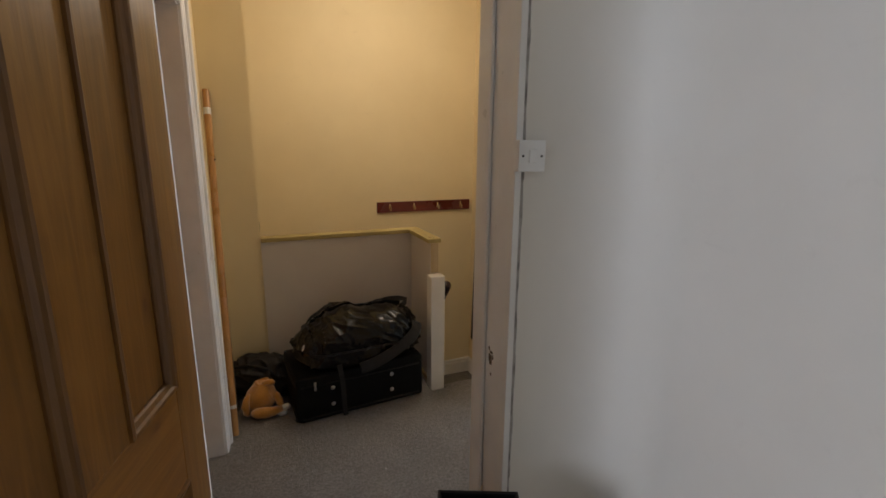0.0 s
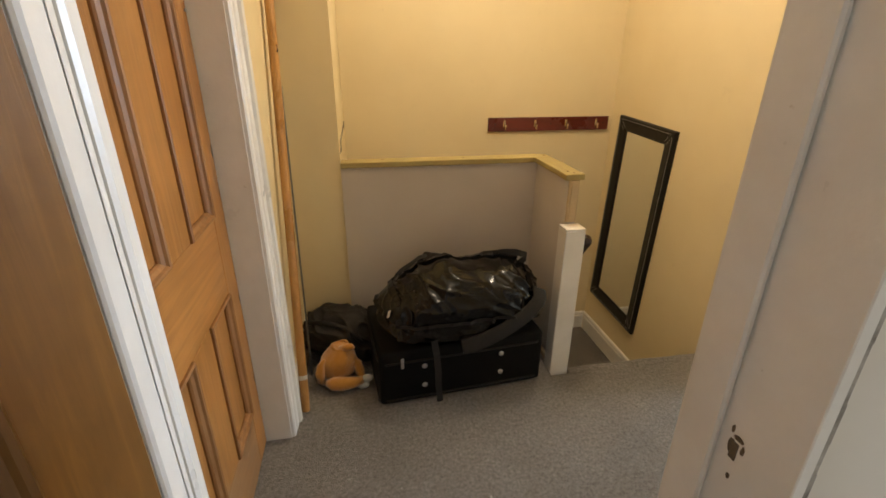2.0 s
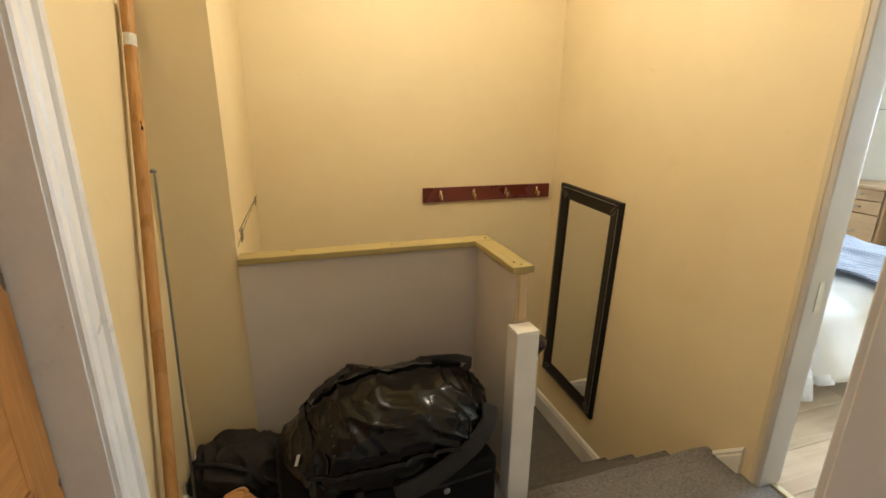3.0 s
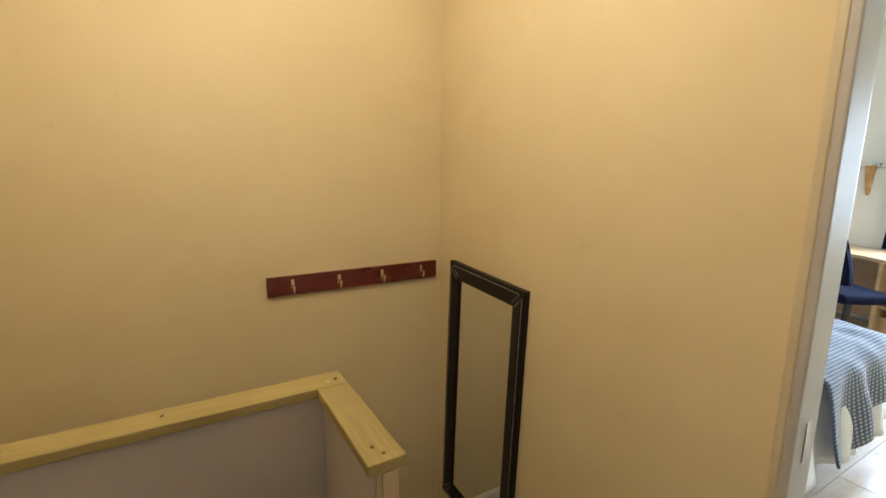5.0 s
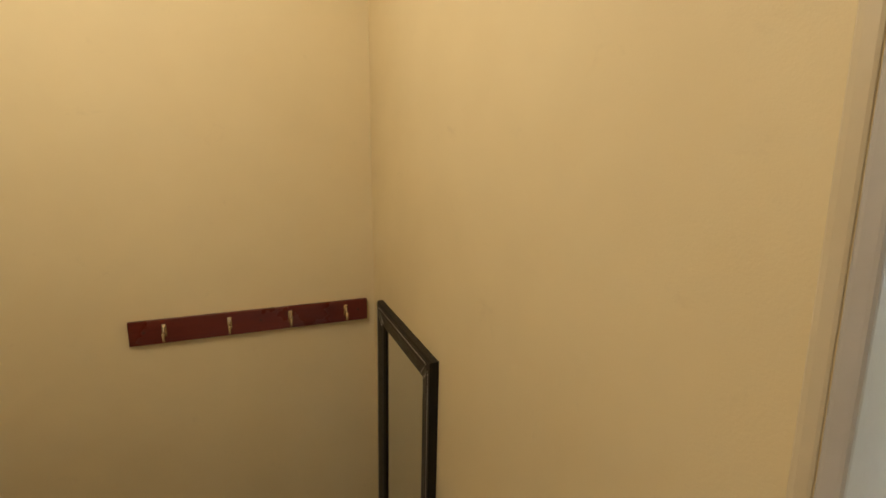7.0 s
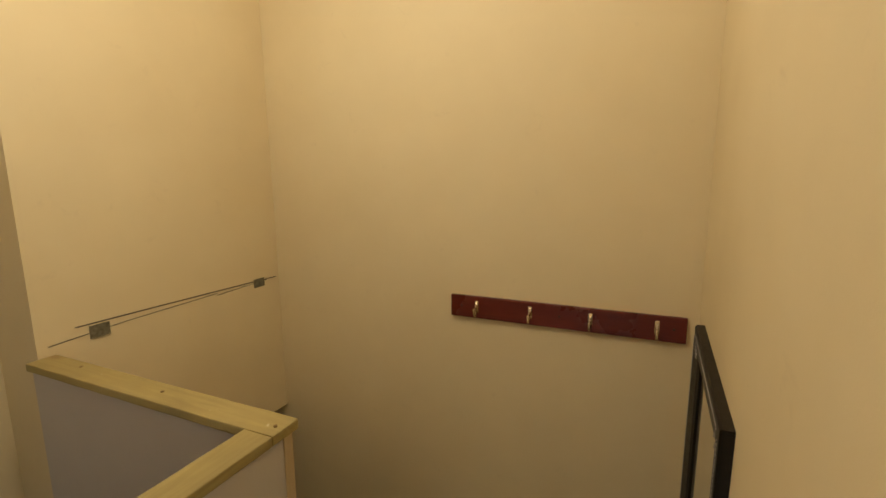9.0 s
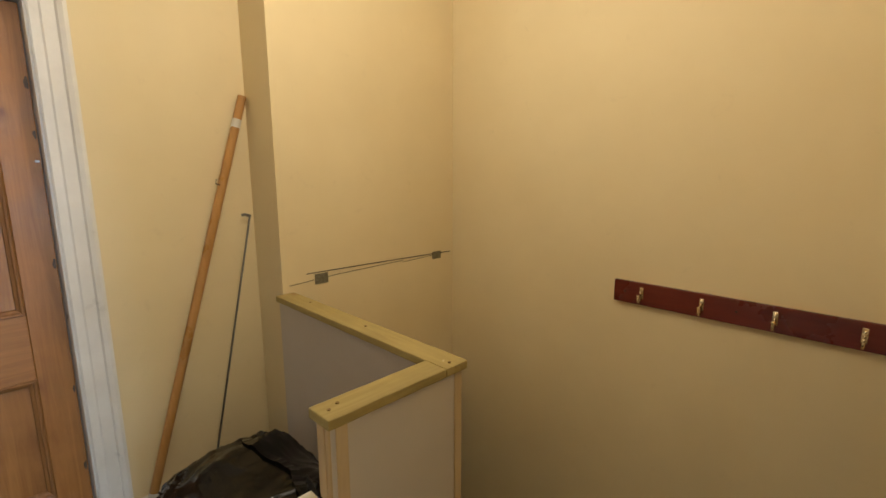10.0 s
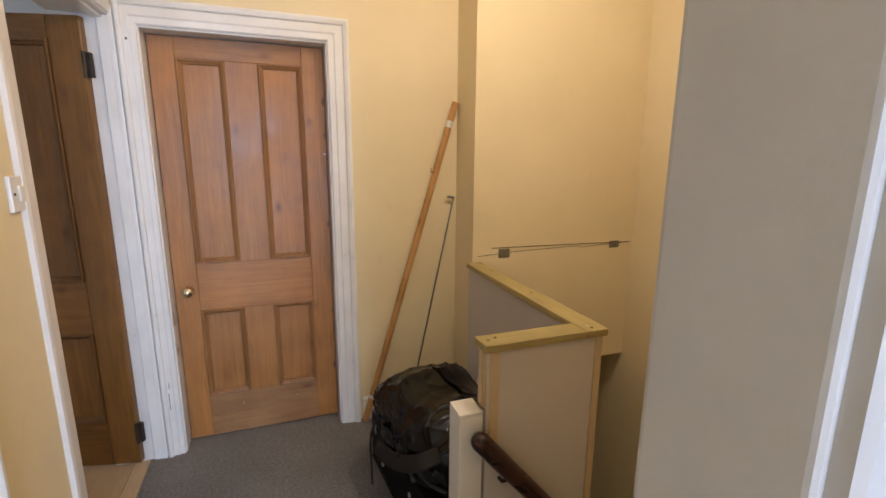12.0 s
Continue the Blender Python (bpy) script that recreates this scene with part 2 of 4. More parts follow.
PLAST = mottled("white_switch_plastic", (0.74, 0.72, 0.67), (0.78, 0.76, 0.72), 12, 0.35, 0.05, 80, 0.05, 0.0005)
GLUE = mottled("brown_glue_pad", (0.10, 0.085, 0.05), (0.26, 0.23, 0.15), 60, 0.8, 0.1, 200, 0.6, 0.001)
PENCIL = mottled("dark_pencil_line", (0.05, 0.045, 0.04), (0.10, 0.09, 0.08), 40, 0.8, 0.1, 200, 0.2, 0.0005)
DUVET = mottled("white_cotton", (0.74, 0.74, 0.75), (0.82, 0.82, 0.83), 6, 0.85, 0.05, 300, 0.3, 0.001, sheen=0.3)
WAFFLE = woven("blue_grey_waffle", (0.085, 0.10, 0.15), (0.42, 0.46, 0.55), 15)
NAVY = mottled("navy_curtain_cloth", (0.008, 0.012, 0.045), (0.016, 0.022, 0.075), 12, 0.9, 0.05, 320, 0.4, 0.001, spec=0.2)
CHAIRC = mottled("navy_chair_fabric", (0.0035, 0.005, 0.019), (0.007, 0.009, 0.030), 20, 0.9, 0.05, 360, 0.5, 0.001, spec=0.15)
PLASB = mottled("black_plastic", (0.010, 0.010, 0.011), (0.018, 0.018, 0.019), 20, 0.45, 0.08, 150, 0.2, 0.0005)
UPVC = mottled("white_window_frame", (0.78, 0.79, 0.80), (0.82, 0.83, 0.84), 8, 0.3, 0.05, 80, 0.05, 0.0005)
FILLER = mottled("grey_filler", (0.16, 0.14, 0.12), (0.46, 0.42, 0.37), 26, 0.85, 0.1, 120, 0.6, 0.002)
CHIP = mottled("bare_wood_chip", (0.06, 0.045, 0.03), (0.16, 0.11, 0.07), 60, 0.8, 0.1, 200, 0.5, 0.001)

MIRROR, mn_, ml_, mp_ = mat("mirror_glass")
mp_.inputs["Metallic"].default_value, mp_.inputs["Roughness"].default_value = 1.0, 0.02
mp_.inputs["Base Color"].default_value = (0.86, 0.88, 0.87, 1)
GLASS, gn_, gl_, gp_ = mat("window_glass")
gp_.inputs["Transmission Weight"].default_value, gp_.inputs["Roughness"].default_value = 1.0, 0.0
gp_.inputs["IOR"].default_value = 1.45


# ---- building helpers ----
def box(bm, x0, x1, y0, y1, z0, z1):
    v = [bm.verts.new((x, y, z)) for x in (x0, x1) for y in (y0, y1) for z in (z0, z1)]
    for f in ((0, 1, 3, 2), (4, 6, 7, 5), (0, 4, 5, 1), (2, 3, 7, 6), (0, 2, 6, 4), (1, 5, 7, 3)):
        bm.faces.new([v[i] for i in f])
    return v


def bevelled(bm, width=0.004, segments=2):
    bmesh.ops.bevel(bm, geom=bm.edges[:], offset=width, segments=segments, profile=0.6, affect='EDGES', clamp_overlap=True)
    return bm


def boxes(*dims, bevel=0.0, segments=2):
    bm = bmesh.new()
    for d in dims:
        box(bm, *d)
    return bevelled(bm, bevel, segments) if bevel else bm


def mesh(name, bm, material, smooth=False):
    bmesh.ops.recalc_face_normals(bm, faces=bm.faces[:])
    me = bpy.data.meshes.new(name)
    bm.to_mesh(me)
    bm.free()
    for m in material if isinstance(material, (list, tuple)) else (material,):
        me.materials.append(m)
    if smooth:
        me.polygons.foreach_set("use_smooth", [True] * len(me.polygons))
    return me


def part(name, bm, material, parent, label="", smooth=False, at=None):
    ob = new(name, mesh(name, bm, material, smooth))
    ob.parent = parent
    if at is not None:
        ob.matrix_basis = at
    return tagged(ob, label)


def thing(name, label, category, at=None, group=""):
    ob = new(name)
    ob.empty_display_size = 0.1
    if at is not None:
        ob.matrix_basis = at
    return tagged(ob, label, category, group)


def solid(name, bm, material, label, category, kind="", smooth=False, group=""):
    return tagged(new(name, mesh(name, bm, material, smooth)), label, category, group, kind)


def cylinder(bm, a, b, r0, r1=None, seg=12, rings=1, wobble=0.0):
    """A rod from a to b, capped."""
    a, b = Vector(a), Vector(b)
    r1 = r0 if r1 is None else r1
    q = (b - a).to_track_quat('Z', 'Y')
    loops = []
    for i in range(rings + 1):
        k = i / rings
        c = a.lerp(b, k)
        r = r0 + (r1 - r0) * k
        loops.append([bm.verts.new(c + q @ Vector((r * math.cos(2 * math.pi * j / seg), r * math.sin(2 * math.pi * j / seg), 0))) for j in range(seg)])
    for p, s in zip(loops, loops[1:]):
        for j in range(seg):
            bm.faces.new((p[j], p[(j + 1) % seg], s[(j + 1) % seg], s[j]))
    bm.faces.new(loops[0][::-1])
    bm.faces.new(loops[-1])
    return bm


def tube(points, r, seg=10):
    """A round bar through points, joined at its bends."""
    bm = bmesh.new()
    pts = [Vector(p) for p in points]
    loops = []
    for i, c in enumerate(pts):
        d = (pts[min(i + 1, len(pts) - 1)] - pts[max(i - 1, 0)]).normalized()
        q = d.to_track_quat('Z', 'Y')
        loops.append([bm.verts.new(c + q @ Vector((r * math.cos(2 * math.pi * j / seg), r * math.sin(2 * math.pi * j / seg), 0))) for j in range(seg)])
    for p, s in zip(loops, loops[1:]):
        for j in range(seg):
            bm.faces.new((p[j], p[(j + 1) % seg], s[(j + 1) % seg], s[j]))
    bm.faces.new(loops[0][::-1])
    bm.faces.new(loops[-1])
    return bm


def ribbon(points, normals, width, thick):
    """A flat strap along points; its width lies across the path and the normal."""
    bm = bmesh.new()
    pts = [Vector(p) for p in points]
    rings = []
    for i, c in enumerate(pts):
        d = (pts[min(i + 1, len(pts) - 1)] - pts[max(i - 1, 0)]).normalized()
        nrm = Vector(normals[i] if isinstance(normals, list) else normals).normalized()
        s = d.cross(nrm).normalized() * width / 2
        t = nrm * thick
        rings.append([bm.verts.new(c + s), bm.verts.new(c - s), bm.verts.new(c - s + t), bm.verts.new(c + s + t)])
    for a, b in zip(rings, rings[1:]):
        for j in range(4):
            bm.faces.new((a[j], a[(j + 1) % 4], b[(j + 1) % 4], b[j]))
    bm.faces.new(rings[0])
    bm.faces.new(rings[-1])
    return bm


def blob(shape, nu=48, nv=28):
    """A closed skin from shape(u, v), u round and v from pole to pole."""
    bm = bmesh.new()
    rows = [[bm.verts.new(shape(2 * math.pi * i / nu, math.pi * j / nv)) for i in range(nu)] for j in range(1, nv)]
    top, low = bm.verts.new(shape(0, 0)), bm.verts.new(shape(0, math.pi))
    for a, b in zip(rows, rows[1:]):
        for i in range(nu):
            bm.faces.new((a[i], a[(i + 1) % nu], b[(i + 1) % nu], b[i]))
    for i in range(nu):
        bm.faces.new((top, rows[0][(i + 1) % nu], rows[0][i]))
        bm.faces.new((low, rows[-1][i], rows[-1][(i + 1) % nu]))
    return bm


def ellipsoid(c, r, lumps=0.0, freq=6.0, nu=24, nv=14, square=1.0):
    def shape(u, v):
        s = math.sin(v)
        p = [math.cos(u) * s, math.sin(u) * s, math.cos(v)]
        p = Vector([math.copysign(abs(a) ** square, a) for a in p])
        k = 1 + lumps * noise.noise(p * freq * 0.3 + Vector(c) * 3)
        return Vector((c[0] + p.x * r[0] * k, c[1] + p.y * r[1] * k, c[2] + p.z * r[2] * k))
    return blob(shape, nu, nv)


ARCHITRAVE = [(0.0, 0.0), (0.0, 0.012), (0.006, 0.017), (0.030, 0.017), (0.036, 0.021), (0.070, 0.021), (0.076, 0.030), (0.090, 0.034), (0.102, 0.030), (0.104, 0.0)]
LOWBEAD = [(0.0, 0.0), (0.0, 0.002), (0.003, 0.0035), (0.014, 0.004), (0.020, 0.002), (0.022, 0.0)]
BEADED = [(0.0, 0.0), (0.0, 0.008), (0.004, 0.012), (0.010, 0.013), (0.018, 0.010), (0.022, 0.004), (0.022, 0.0)]
FLAT = [(0.0, 0.0), (0.0, 0.008), (0.004, 0.011), (0.050, 0.014), (0.062, 0.012), (0.066, 0.004), (0.066, 0.0)]
PLAIN = [(0.0, 0.0), (0.0, 0.014), (0.005, 0.018), (0.030, 0.018), (0.036, 0.014), (0.068, 0.014), (0.074, 0.026), (0.084, 0.026), (0.086, 0.0)]


def casing(x0, x1, top, profile, left=1.0, right=1.0):
    """A mitred door surround round an opening x0..x1, in its own plane: x along the wall, -y out of it."""
    bm = bmesh.new()
    rings = []
    for u, d in profile:
        rings.append([bm.verts.new(c) for c in ((x0 - u * left, -d, 0.0), (x0 - u * left, -d, top + u), (x1 + u * right, -d, top + u), (x1 + u * right, -d, 0.0))])
    for a, b in zip(rings, rings[1:]):
        for j in range(3):
            bm.faces.new((a[j], a[j + 1], b[j + 1], b[j]))
    bm.faces.new([r[0] for r in rings])
    bm.faces.new([r[3] for r in rings][::-1])
    return bm


def loop_frame(bm, x0, x1, z0, z1, profile, y=0.0):
    """A mitred closed frame; profile: inward offset and depth out of the plane (-y)."""
    rings = []
    for u, d in profile:
        rings.append([bm.verts.new(c) for c in ((x0 + u, y - d, z0 + u), (x1 - u, y - d, z0 + u), (x1 - u, y - d, z1 - u), (x0 + u, y - d, z1 - u))])
    for a, b in zip(rings, rings[1:]):
        for j in range(4):
            bm.faces.new((a[j], a[(j + 1) % 4], b[(j + 1) % 4], b[j]))
    return bm


# ---- the setting ----
XL, XR, YF, YB = 0.19, 2.325, 4.32, 1.757     # landing: left wall, mirror wall, far wall, wall to the front room
XJ, YJ = 0.43, 3.29                          # the boxed-out wall above the lower stairs
TOP = 2.85
XW, DY0, DY1 = 2.432, 1.850, 2.588            # bedroom side of the mirror wall, its doorway
LOW = -0.78                                  # quarter landing, four risers down

wall_left = solid("wall_left", boxes((0.02, XL, YB, 1.838, -0.1, TOP), (0.02, XL, 2.634, YJ + 0.1, -0.1, TOP), (0.02, XL, 1.838, 2.634, 1.99, TOP)), CREAM, "cream painted plaster wall with a pine door in it", "wall", "structure")
wall_box = solid("wall_boxed_out", boxes((XL, XJ, YJ, YF + 0.1, 0.27, TOP), (XL, XJ, YJ, YJ + 0.06, -0.1, 0.27)), CREAM, "cream boxed-out wall with marks of a removed rail", "wall", "structure")
wall_far = solid("wall_far", boxes((-1.4, XW - 0.008, YF, YF + 0.12, -2.6, TOP), bevel=0.0), CREAM, "cream painted far wall of the stairwell", "wall", "structure")
wall_mirror = solid("wall_mirror", boxes((XR, XW - 0.008, DY1 + 0.022, YF, -2.6, TOP), (XR, XW - 0.008, 1.70, DY0 - 0.022, -0.2, TOP), (XR, XW - 0.008, DY0 - 0.022, DY1 + 0.022, 2.03, TOP)), CREAM, "cream wall beside the stairs with a bedroom doorway", "wall", "structure")
HX0, HX1 = 0.207, 1.085                      # front room doorway
wall_front = solid("wall_front", boxes((-3.1, HX0 - 0.03, 1.563, YB, -0.2, TOP), (HX1 + 0.022, 1.50, 1.563, YB, -0.2, TOP), (2.22, 7.1, 1.563, YB, -0.2, TOP), (HX0 - 0.03, HX1 + 0.022, 1.563, YB, 2.04, TOP), (1.50, 2.22, 1.563, YB, 2.02, TOP)), CREAM, "cream wall between the landing and the front room", "wall", "structure")
wall_front_skin = solid("wall_front_room_side", boxes((-3.0, HX0 - 0.03, 1.553, 1.563, 0, TOP), (HX1 + 0.022, 5.0, 1.553, 1.563, 0, TOP), (HX0 - 0.03, HX1 + 0.022, 1.553, 1.563, 2.04, TOP)), PALE, "off-white painted wall with a light switch", "wall", "structure")
ceiling = solid("ceiling", boxes((-3.1, 7.2, -2.2, 6.0, TOP, TOP + 0.1)), CEIL, "plain white ceiling", "ceiling", "structure")

WY0, WY1 = -0.95, -0.30                     # front room window, in its far left wall
# front room shell
RX, RC = 1.490, 0.255
# the wall turns back into the room in a wide coved plaster corner
bm = boxes((RX, RX + 0.12, -2.1, 1.553 - RC, 0.0, TOP))
arc = [(RX - RC + RC * math.cos(math.pi * i / 96), 1.553 - RC + RC * math.sin(math.pi * i / 96)) for i in range(49)]
strip = [[bm.verts.new((x, y, z)) for x, y in arc] for z in (0.0, TOP)]
for i in range(48):
    bm.faces.new((strip[0][i], strip[0][i + 1], strip[1][i + 1], strip[1][i])).smooth = True
outer = arc + [(RX - RC, 1.555), (RX + 0.12, 1.555), (RX + 0.12, 1.553 - RC)]
ring = [[bm.verts.new((x, y, z)) for x, y in outer] for z in (0.0, TOP)]
bm.faces.new(ring[1])
bm.faces.new(ring[0][::-1])
for i in range(48, len(outer)):
    j = (i + 1) % len(outer)
    bm.faces.new((ring[0][i], ring[0][j], ring[1][j], ring[1][i]))
bmesh.ops.recalc_face_normals(bm, faces=bm.faces[:])
front_room_return = solid("wall_front_room_return", bm, PALE, "off-white painted wall turning away from the doorway", "wall", "structure")
front_room_walls = solid("wall_front_room", boxes((-3.1, -3.0, -2.1, WY0, -0.1, TOP), (-3.1, -3.0, WY1, 1.563, -0.1, TOP), (-3.1, -3.0, WY0, WY1, -0.1, 0.75), (-3.1, -3.0, WY0, WY1, 2.2, TOP), (5.0, 5.1, -2.1, 1.563, -0.1, TOP), (-3.1, 5.1, -2.2, -2.1, -0.1, TOP)), SLATE, "plain grey-painted walls of the front room", "wall", "structure")
bedroom_walls = solid("wall_bedroom", boxes((XW, 7.1, 5.7, 5.8, -0.1, TOP), (XW - 0.12, XW - 0.008, YF + 0.12, 5.8, -0.1, TOP), (7.0, 7.1, 1.80, 1.95, -0.1, TOP), (7.0, 7.1, 3.6, 5.7, -0.1, TOP), (7.0, 7.1, 1.95, 3.6, -0.1, 0.8), (7.0, 7.1, 1.95, 3.6, 2.55, TOP)), PALE, "off-white painted bedroom walls round a window", "wall", "structure")
bedroom_skin = solid("wall_mirror_bedroom_side", boxes((XW - 0.008, XW, DY1 + 0.022, 5.7, 0, TOP), (XW - 0.008, XW, 1.70, DY0 - 0.022, 0, TOP), (XW - 0.008, XW, DY0 - 0.022, DY1 + 0.022, 2.03, TOP)), PALE, "off-white bedroom side of the stair wall", "wall", "structure")

# landing floor with a soft rolled nosing over the stairs
def nosed_slab(x0, x1, y0, y1, top, drop):
    bm = bmesh.new()
    prof = [(y0, top - drop), (y0, top)]
    r = 0.022
    for i in range(7):
        a = math.pi / 2 - math.pi * i / 6
        prof.append((y1 - r + r * math.cos(a), top - r + r * math.sin(a)))
    prof += [(y1 - 0.03, top - 2 * r), (y1 - 0.03, top - drop)]
    cols = 40
    rings = []
    for i in range(cols + 1):
        x = x0 + (x1 - x0) * i / cols
        ring = []
        for y, z in prof:
            w = 0.004 * noise.noise(Vector((x * 9, y * 4, top))) if y > y1 - 0.05 else 0
            ring.append(bm.verts.new((x, y + w, z + w * 0.6)))
        rings.append(ring)
    for a, b in zip(rings, rings[1:]):
        for j in range(len(prof)):
            bm.faces.new((a[j], a[(j + 1) % len(prof)], b[(j + 1) % len(prof)], b[j]))
    bm.faces.new(rings[0])
    bm.faces.new(rings[-1])
    return bm


floor = solid("floor", boxes((0.02, 2.40, 1.70, 2.80, -0.2, 0.0), (0.02, 1.33, 2.80, 3.35, -0.2, 0.0)), CARPET, "worn grey-brown carpet on the landing", "floor", "structure")
stairs = thing("stairs", "carpeted grey-brown stairs going down from the landing", "stairs")
tagged(stairs, kind="structure")
part("landing_nosing", nosed_slab(1.425, XR, 2.80, 2.855, 0.002, 0.2), CARPET, stairs, smooth=False)
# steps and quarter landing wear the carpet darkened for shade
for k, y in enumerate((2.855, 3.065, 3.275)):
    part("stair_step", nosed_slab(1.33, XR, y - 0.035, y + 0.21, -0.195 * (k + 1), 0.195), STAIRC_SHADED, stairs)
part("quarter_landing", boxes((1.42, XR, 3.46, YF, LOW - 0.2, LOW)), STAIRC_SHADED, stairs)
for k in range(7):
    part("stair_step", boxes((1.42 - 0.22 * (k + 1), 1.42 - 0.22 * k, 3.36, YF, LOW - 0.195 * (k + 1) - 0.2, LOW - 0.195 * (k + 1))), STAIRC_SHADED, stairs)
lower_close = solid("wall_lower_stairs", boxes((-1.5, -1.4, 1.6, 4.44, -2.6, TOP), (-1.4, 1.33, 3.26, 3.35, -2.6, -0.2), (XJ - 0.3, 2.4, 2.60, 2.70, -2.6, -0.2), (-1.4, 0.02, 3.33, YF, 0.27, 0.37)), CREAM, "cream walls closing the lower stairs", "wall", "structure")


def floorboards(name, x0, x1, y0, y1, width, length, material, label):
    base = solid(name, boxes((x0, x1, y0, y1, -0.1, -0.012)), material, label, "floor", "structure")
    cache = {}
    y, row = y0, 0
    while y < y1 - 0.01:
        x = x0 - length * ((row * 0.37) % 1.0)
        while x < x1 - 0.01:
            a, b = max(x, x0), min(x + length, x1)
            w = min(width, y1 - y)
            if b - a > 0.03:
                key = (round(b - a, 3), round(w, 3))
                if key not in cache:
                    cache[key] = mesh("plank", boxes((0.001, b - a - 0.001, 0.001, w - 0.001, -0.010, 0.0), bevel=0.0015, segments=1), material)
                ob = new("plank", cache[key])
                ob.parent = base
                ob.location = (a, y, 0)
            x += length
        y += width
        row += 1


# skirtings
def skirting(bm, a, b, out, z0, z1, h=0.16, t=0.018):
    """A moulded board from a to b along a wall, its foot at z0 and z1, standing out along 'out'."""
    prof = [(0, 0), (t, 0), (t, h - 0.035), (t - 0.004, h - 0.03), (t - 0.004, h - 0.022), (t - 0.001, h - 0.016), (t - 0.009, h - 0.002), (0, h)]
    rings = []
    for (x, y), z in ((a, z0), (b, z1)):
        rings.append([bm.verts.new((x + out[0] * d, y + out[1] * d, z + u)) for d, u in prof])
    for j in range(len(prof)):
        bm.faces.new((rings[0][j], rings[0][(j + 1) % len(prof)], rings[1][(j + 1) % len(prof)], rings[1][j]))
    bm.faces.new(rings[0])
    bm.faces.new(rings[1][::-1])
    return bm


bm = bmesh.new()
skirting(bm, (XR, 3.47), (XR, YF), (-1, 0), LOW, LOW, 0.15)
skirting(bm, (XR, DY1 + 0.085), (XR, 3.47), (-1, 0), -0.02, LOW, 0.15)
stair_skirting = solid("baseboard_stairs", bm, GLOSS, "white gloss skirting stepping down with the stairs", "skirting board", "structure")
bm = bmesh.new()
skirting(bm, (1.42, YF), (XR - 0.018, YF), (0, -1), LOW, LOW, 0.15)
far_skirting = solid("baseboard_far", bm, GLOSS, "white skirting at the foot of the far wall", "skirting board", "structure")
bm = bmesh.new()
skirting(bm, (XL, 2.742), (XL, YJ), (1, 0), 0, 0, 0.13)
skirting(bm, (XL + 0.018, YJ), (XJ, YJ), (0, -1), 0, 0, 0.13)
skirting(bm, (1.165, YB), (1.42, YB), (0, 1), 0, 0, 0.13)
left_skirting = solid("baseboard_landing", bm, GLOSS, "low white skirting on the landing walls", "skirting board", "structure")


bm = bmesh.new()
skirting(bm, (HX1 + 0.036, 1.553), (RX - RC, 1.553), (0, -1), 0, 0, 0.12)
skirting(bm, (RX, 1.553 - RC), (RX, -2.0), (-1, 0), 0, 0, 0.12)
front_skirting = solid("baseboard_front_room", bm, GLOSS, "white skirting at the foot of the off-white wall", "skirting board", "structure")


# ---- doors ----
def bead(bm, x0, x1, z0, z1, y):
    return loop_frame(bm, x0, x1, z0, z1, [(0.0, -0.002), (0.0, 0.006), (0.004, 0.009), (0.010, 0.007), (0.013, 0.001), (0.021, -0.004), (0.024, -0.009), (0.024, -0.016)], y)


def panel_door(name, label, at, w, h, knob_side, wood, cross, low, edge, lock=(0.69, 0.93), s=0.105):
    """A four-panelled pine door, x along it from 0, thickness about y=0, foot at z=0."""
    root = thing(name, label, "door", at)
    t = 0.02
    xa, xb = w / 2 - 0.072, w / 2 + 0.072
    for x0 in (0, w - s):
        part("stile", boxes((x0, x0 + s, -t, t, 0, h), bevel=0.003, segments=1), wood, root)
    for z0, z1, mtl in ((0, 0.225, low), (*lock, cross), (h - 0.09, h, cross)):
        part("rail", boxes((s, w - s, -t, t, z0, z1), bevel=0.001, segments=1), mtl, root)
    for z0, z1 in ((0.225, lock[0]), (lock[1], h - 0.09)):
        part("muntin", boxes((xa, xb, -t, t, z0, z1), bevel=0.002, segments=1), wood, root)
        for x0, x1 in ((s, xa), (xb, w - s)):
            pan = part("panel", boxes((x0, x1, -0.006, 0.006, z0, z1)), wood, root)
            for side in (-1, 1):
                bm = bead(bmesh.new(), x0, x1, z0, z1, -t)
                if side > 0:
                    bmesh.ops.transform(bm, matrix=Matrix.Diagonal((1, -1, 1, 1)), verts=bm.verts[:])
                # darker wood here also paints the shade round each sunk panel
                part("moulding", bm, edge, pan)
    x = 0.06 if knob_side == 0 else w - 0.06
    for side in (-1, 1):
        kn = part("knob", ellipsoid((x, side * 0.062, 0.80), (0.027, 0.021, 0.027)), BRASS, root, "round brass knob", True)
        bm = cylinder(bmesh.new(), (x, side * t, 0.80), (x, side * 0.05, 0.80), 0.010)
        cylinder(bm, (x, side * t, 0.80), (x, side * (t + 0.006), 0.80), 0.027, 0.024, 16)
        part("rose", bm, BRASS, kn)
    return root


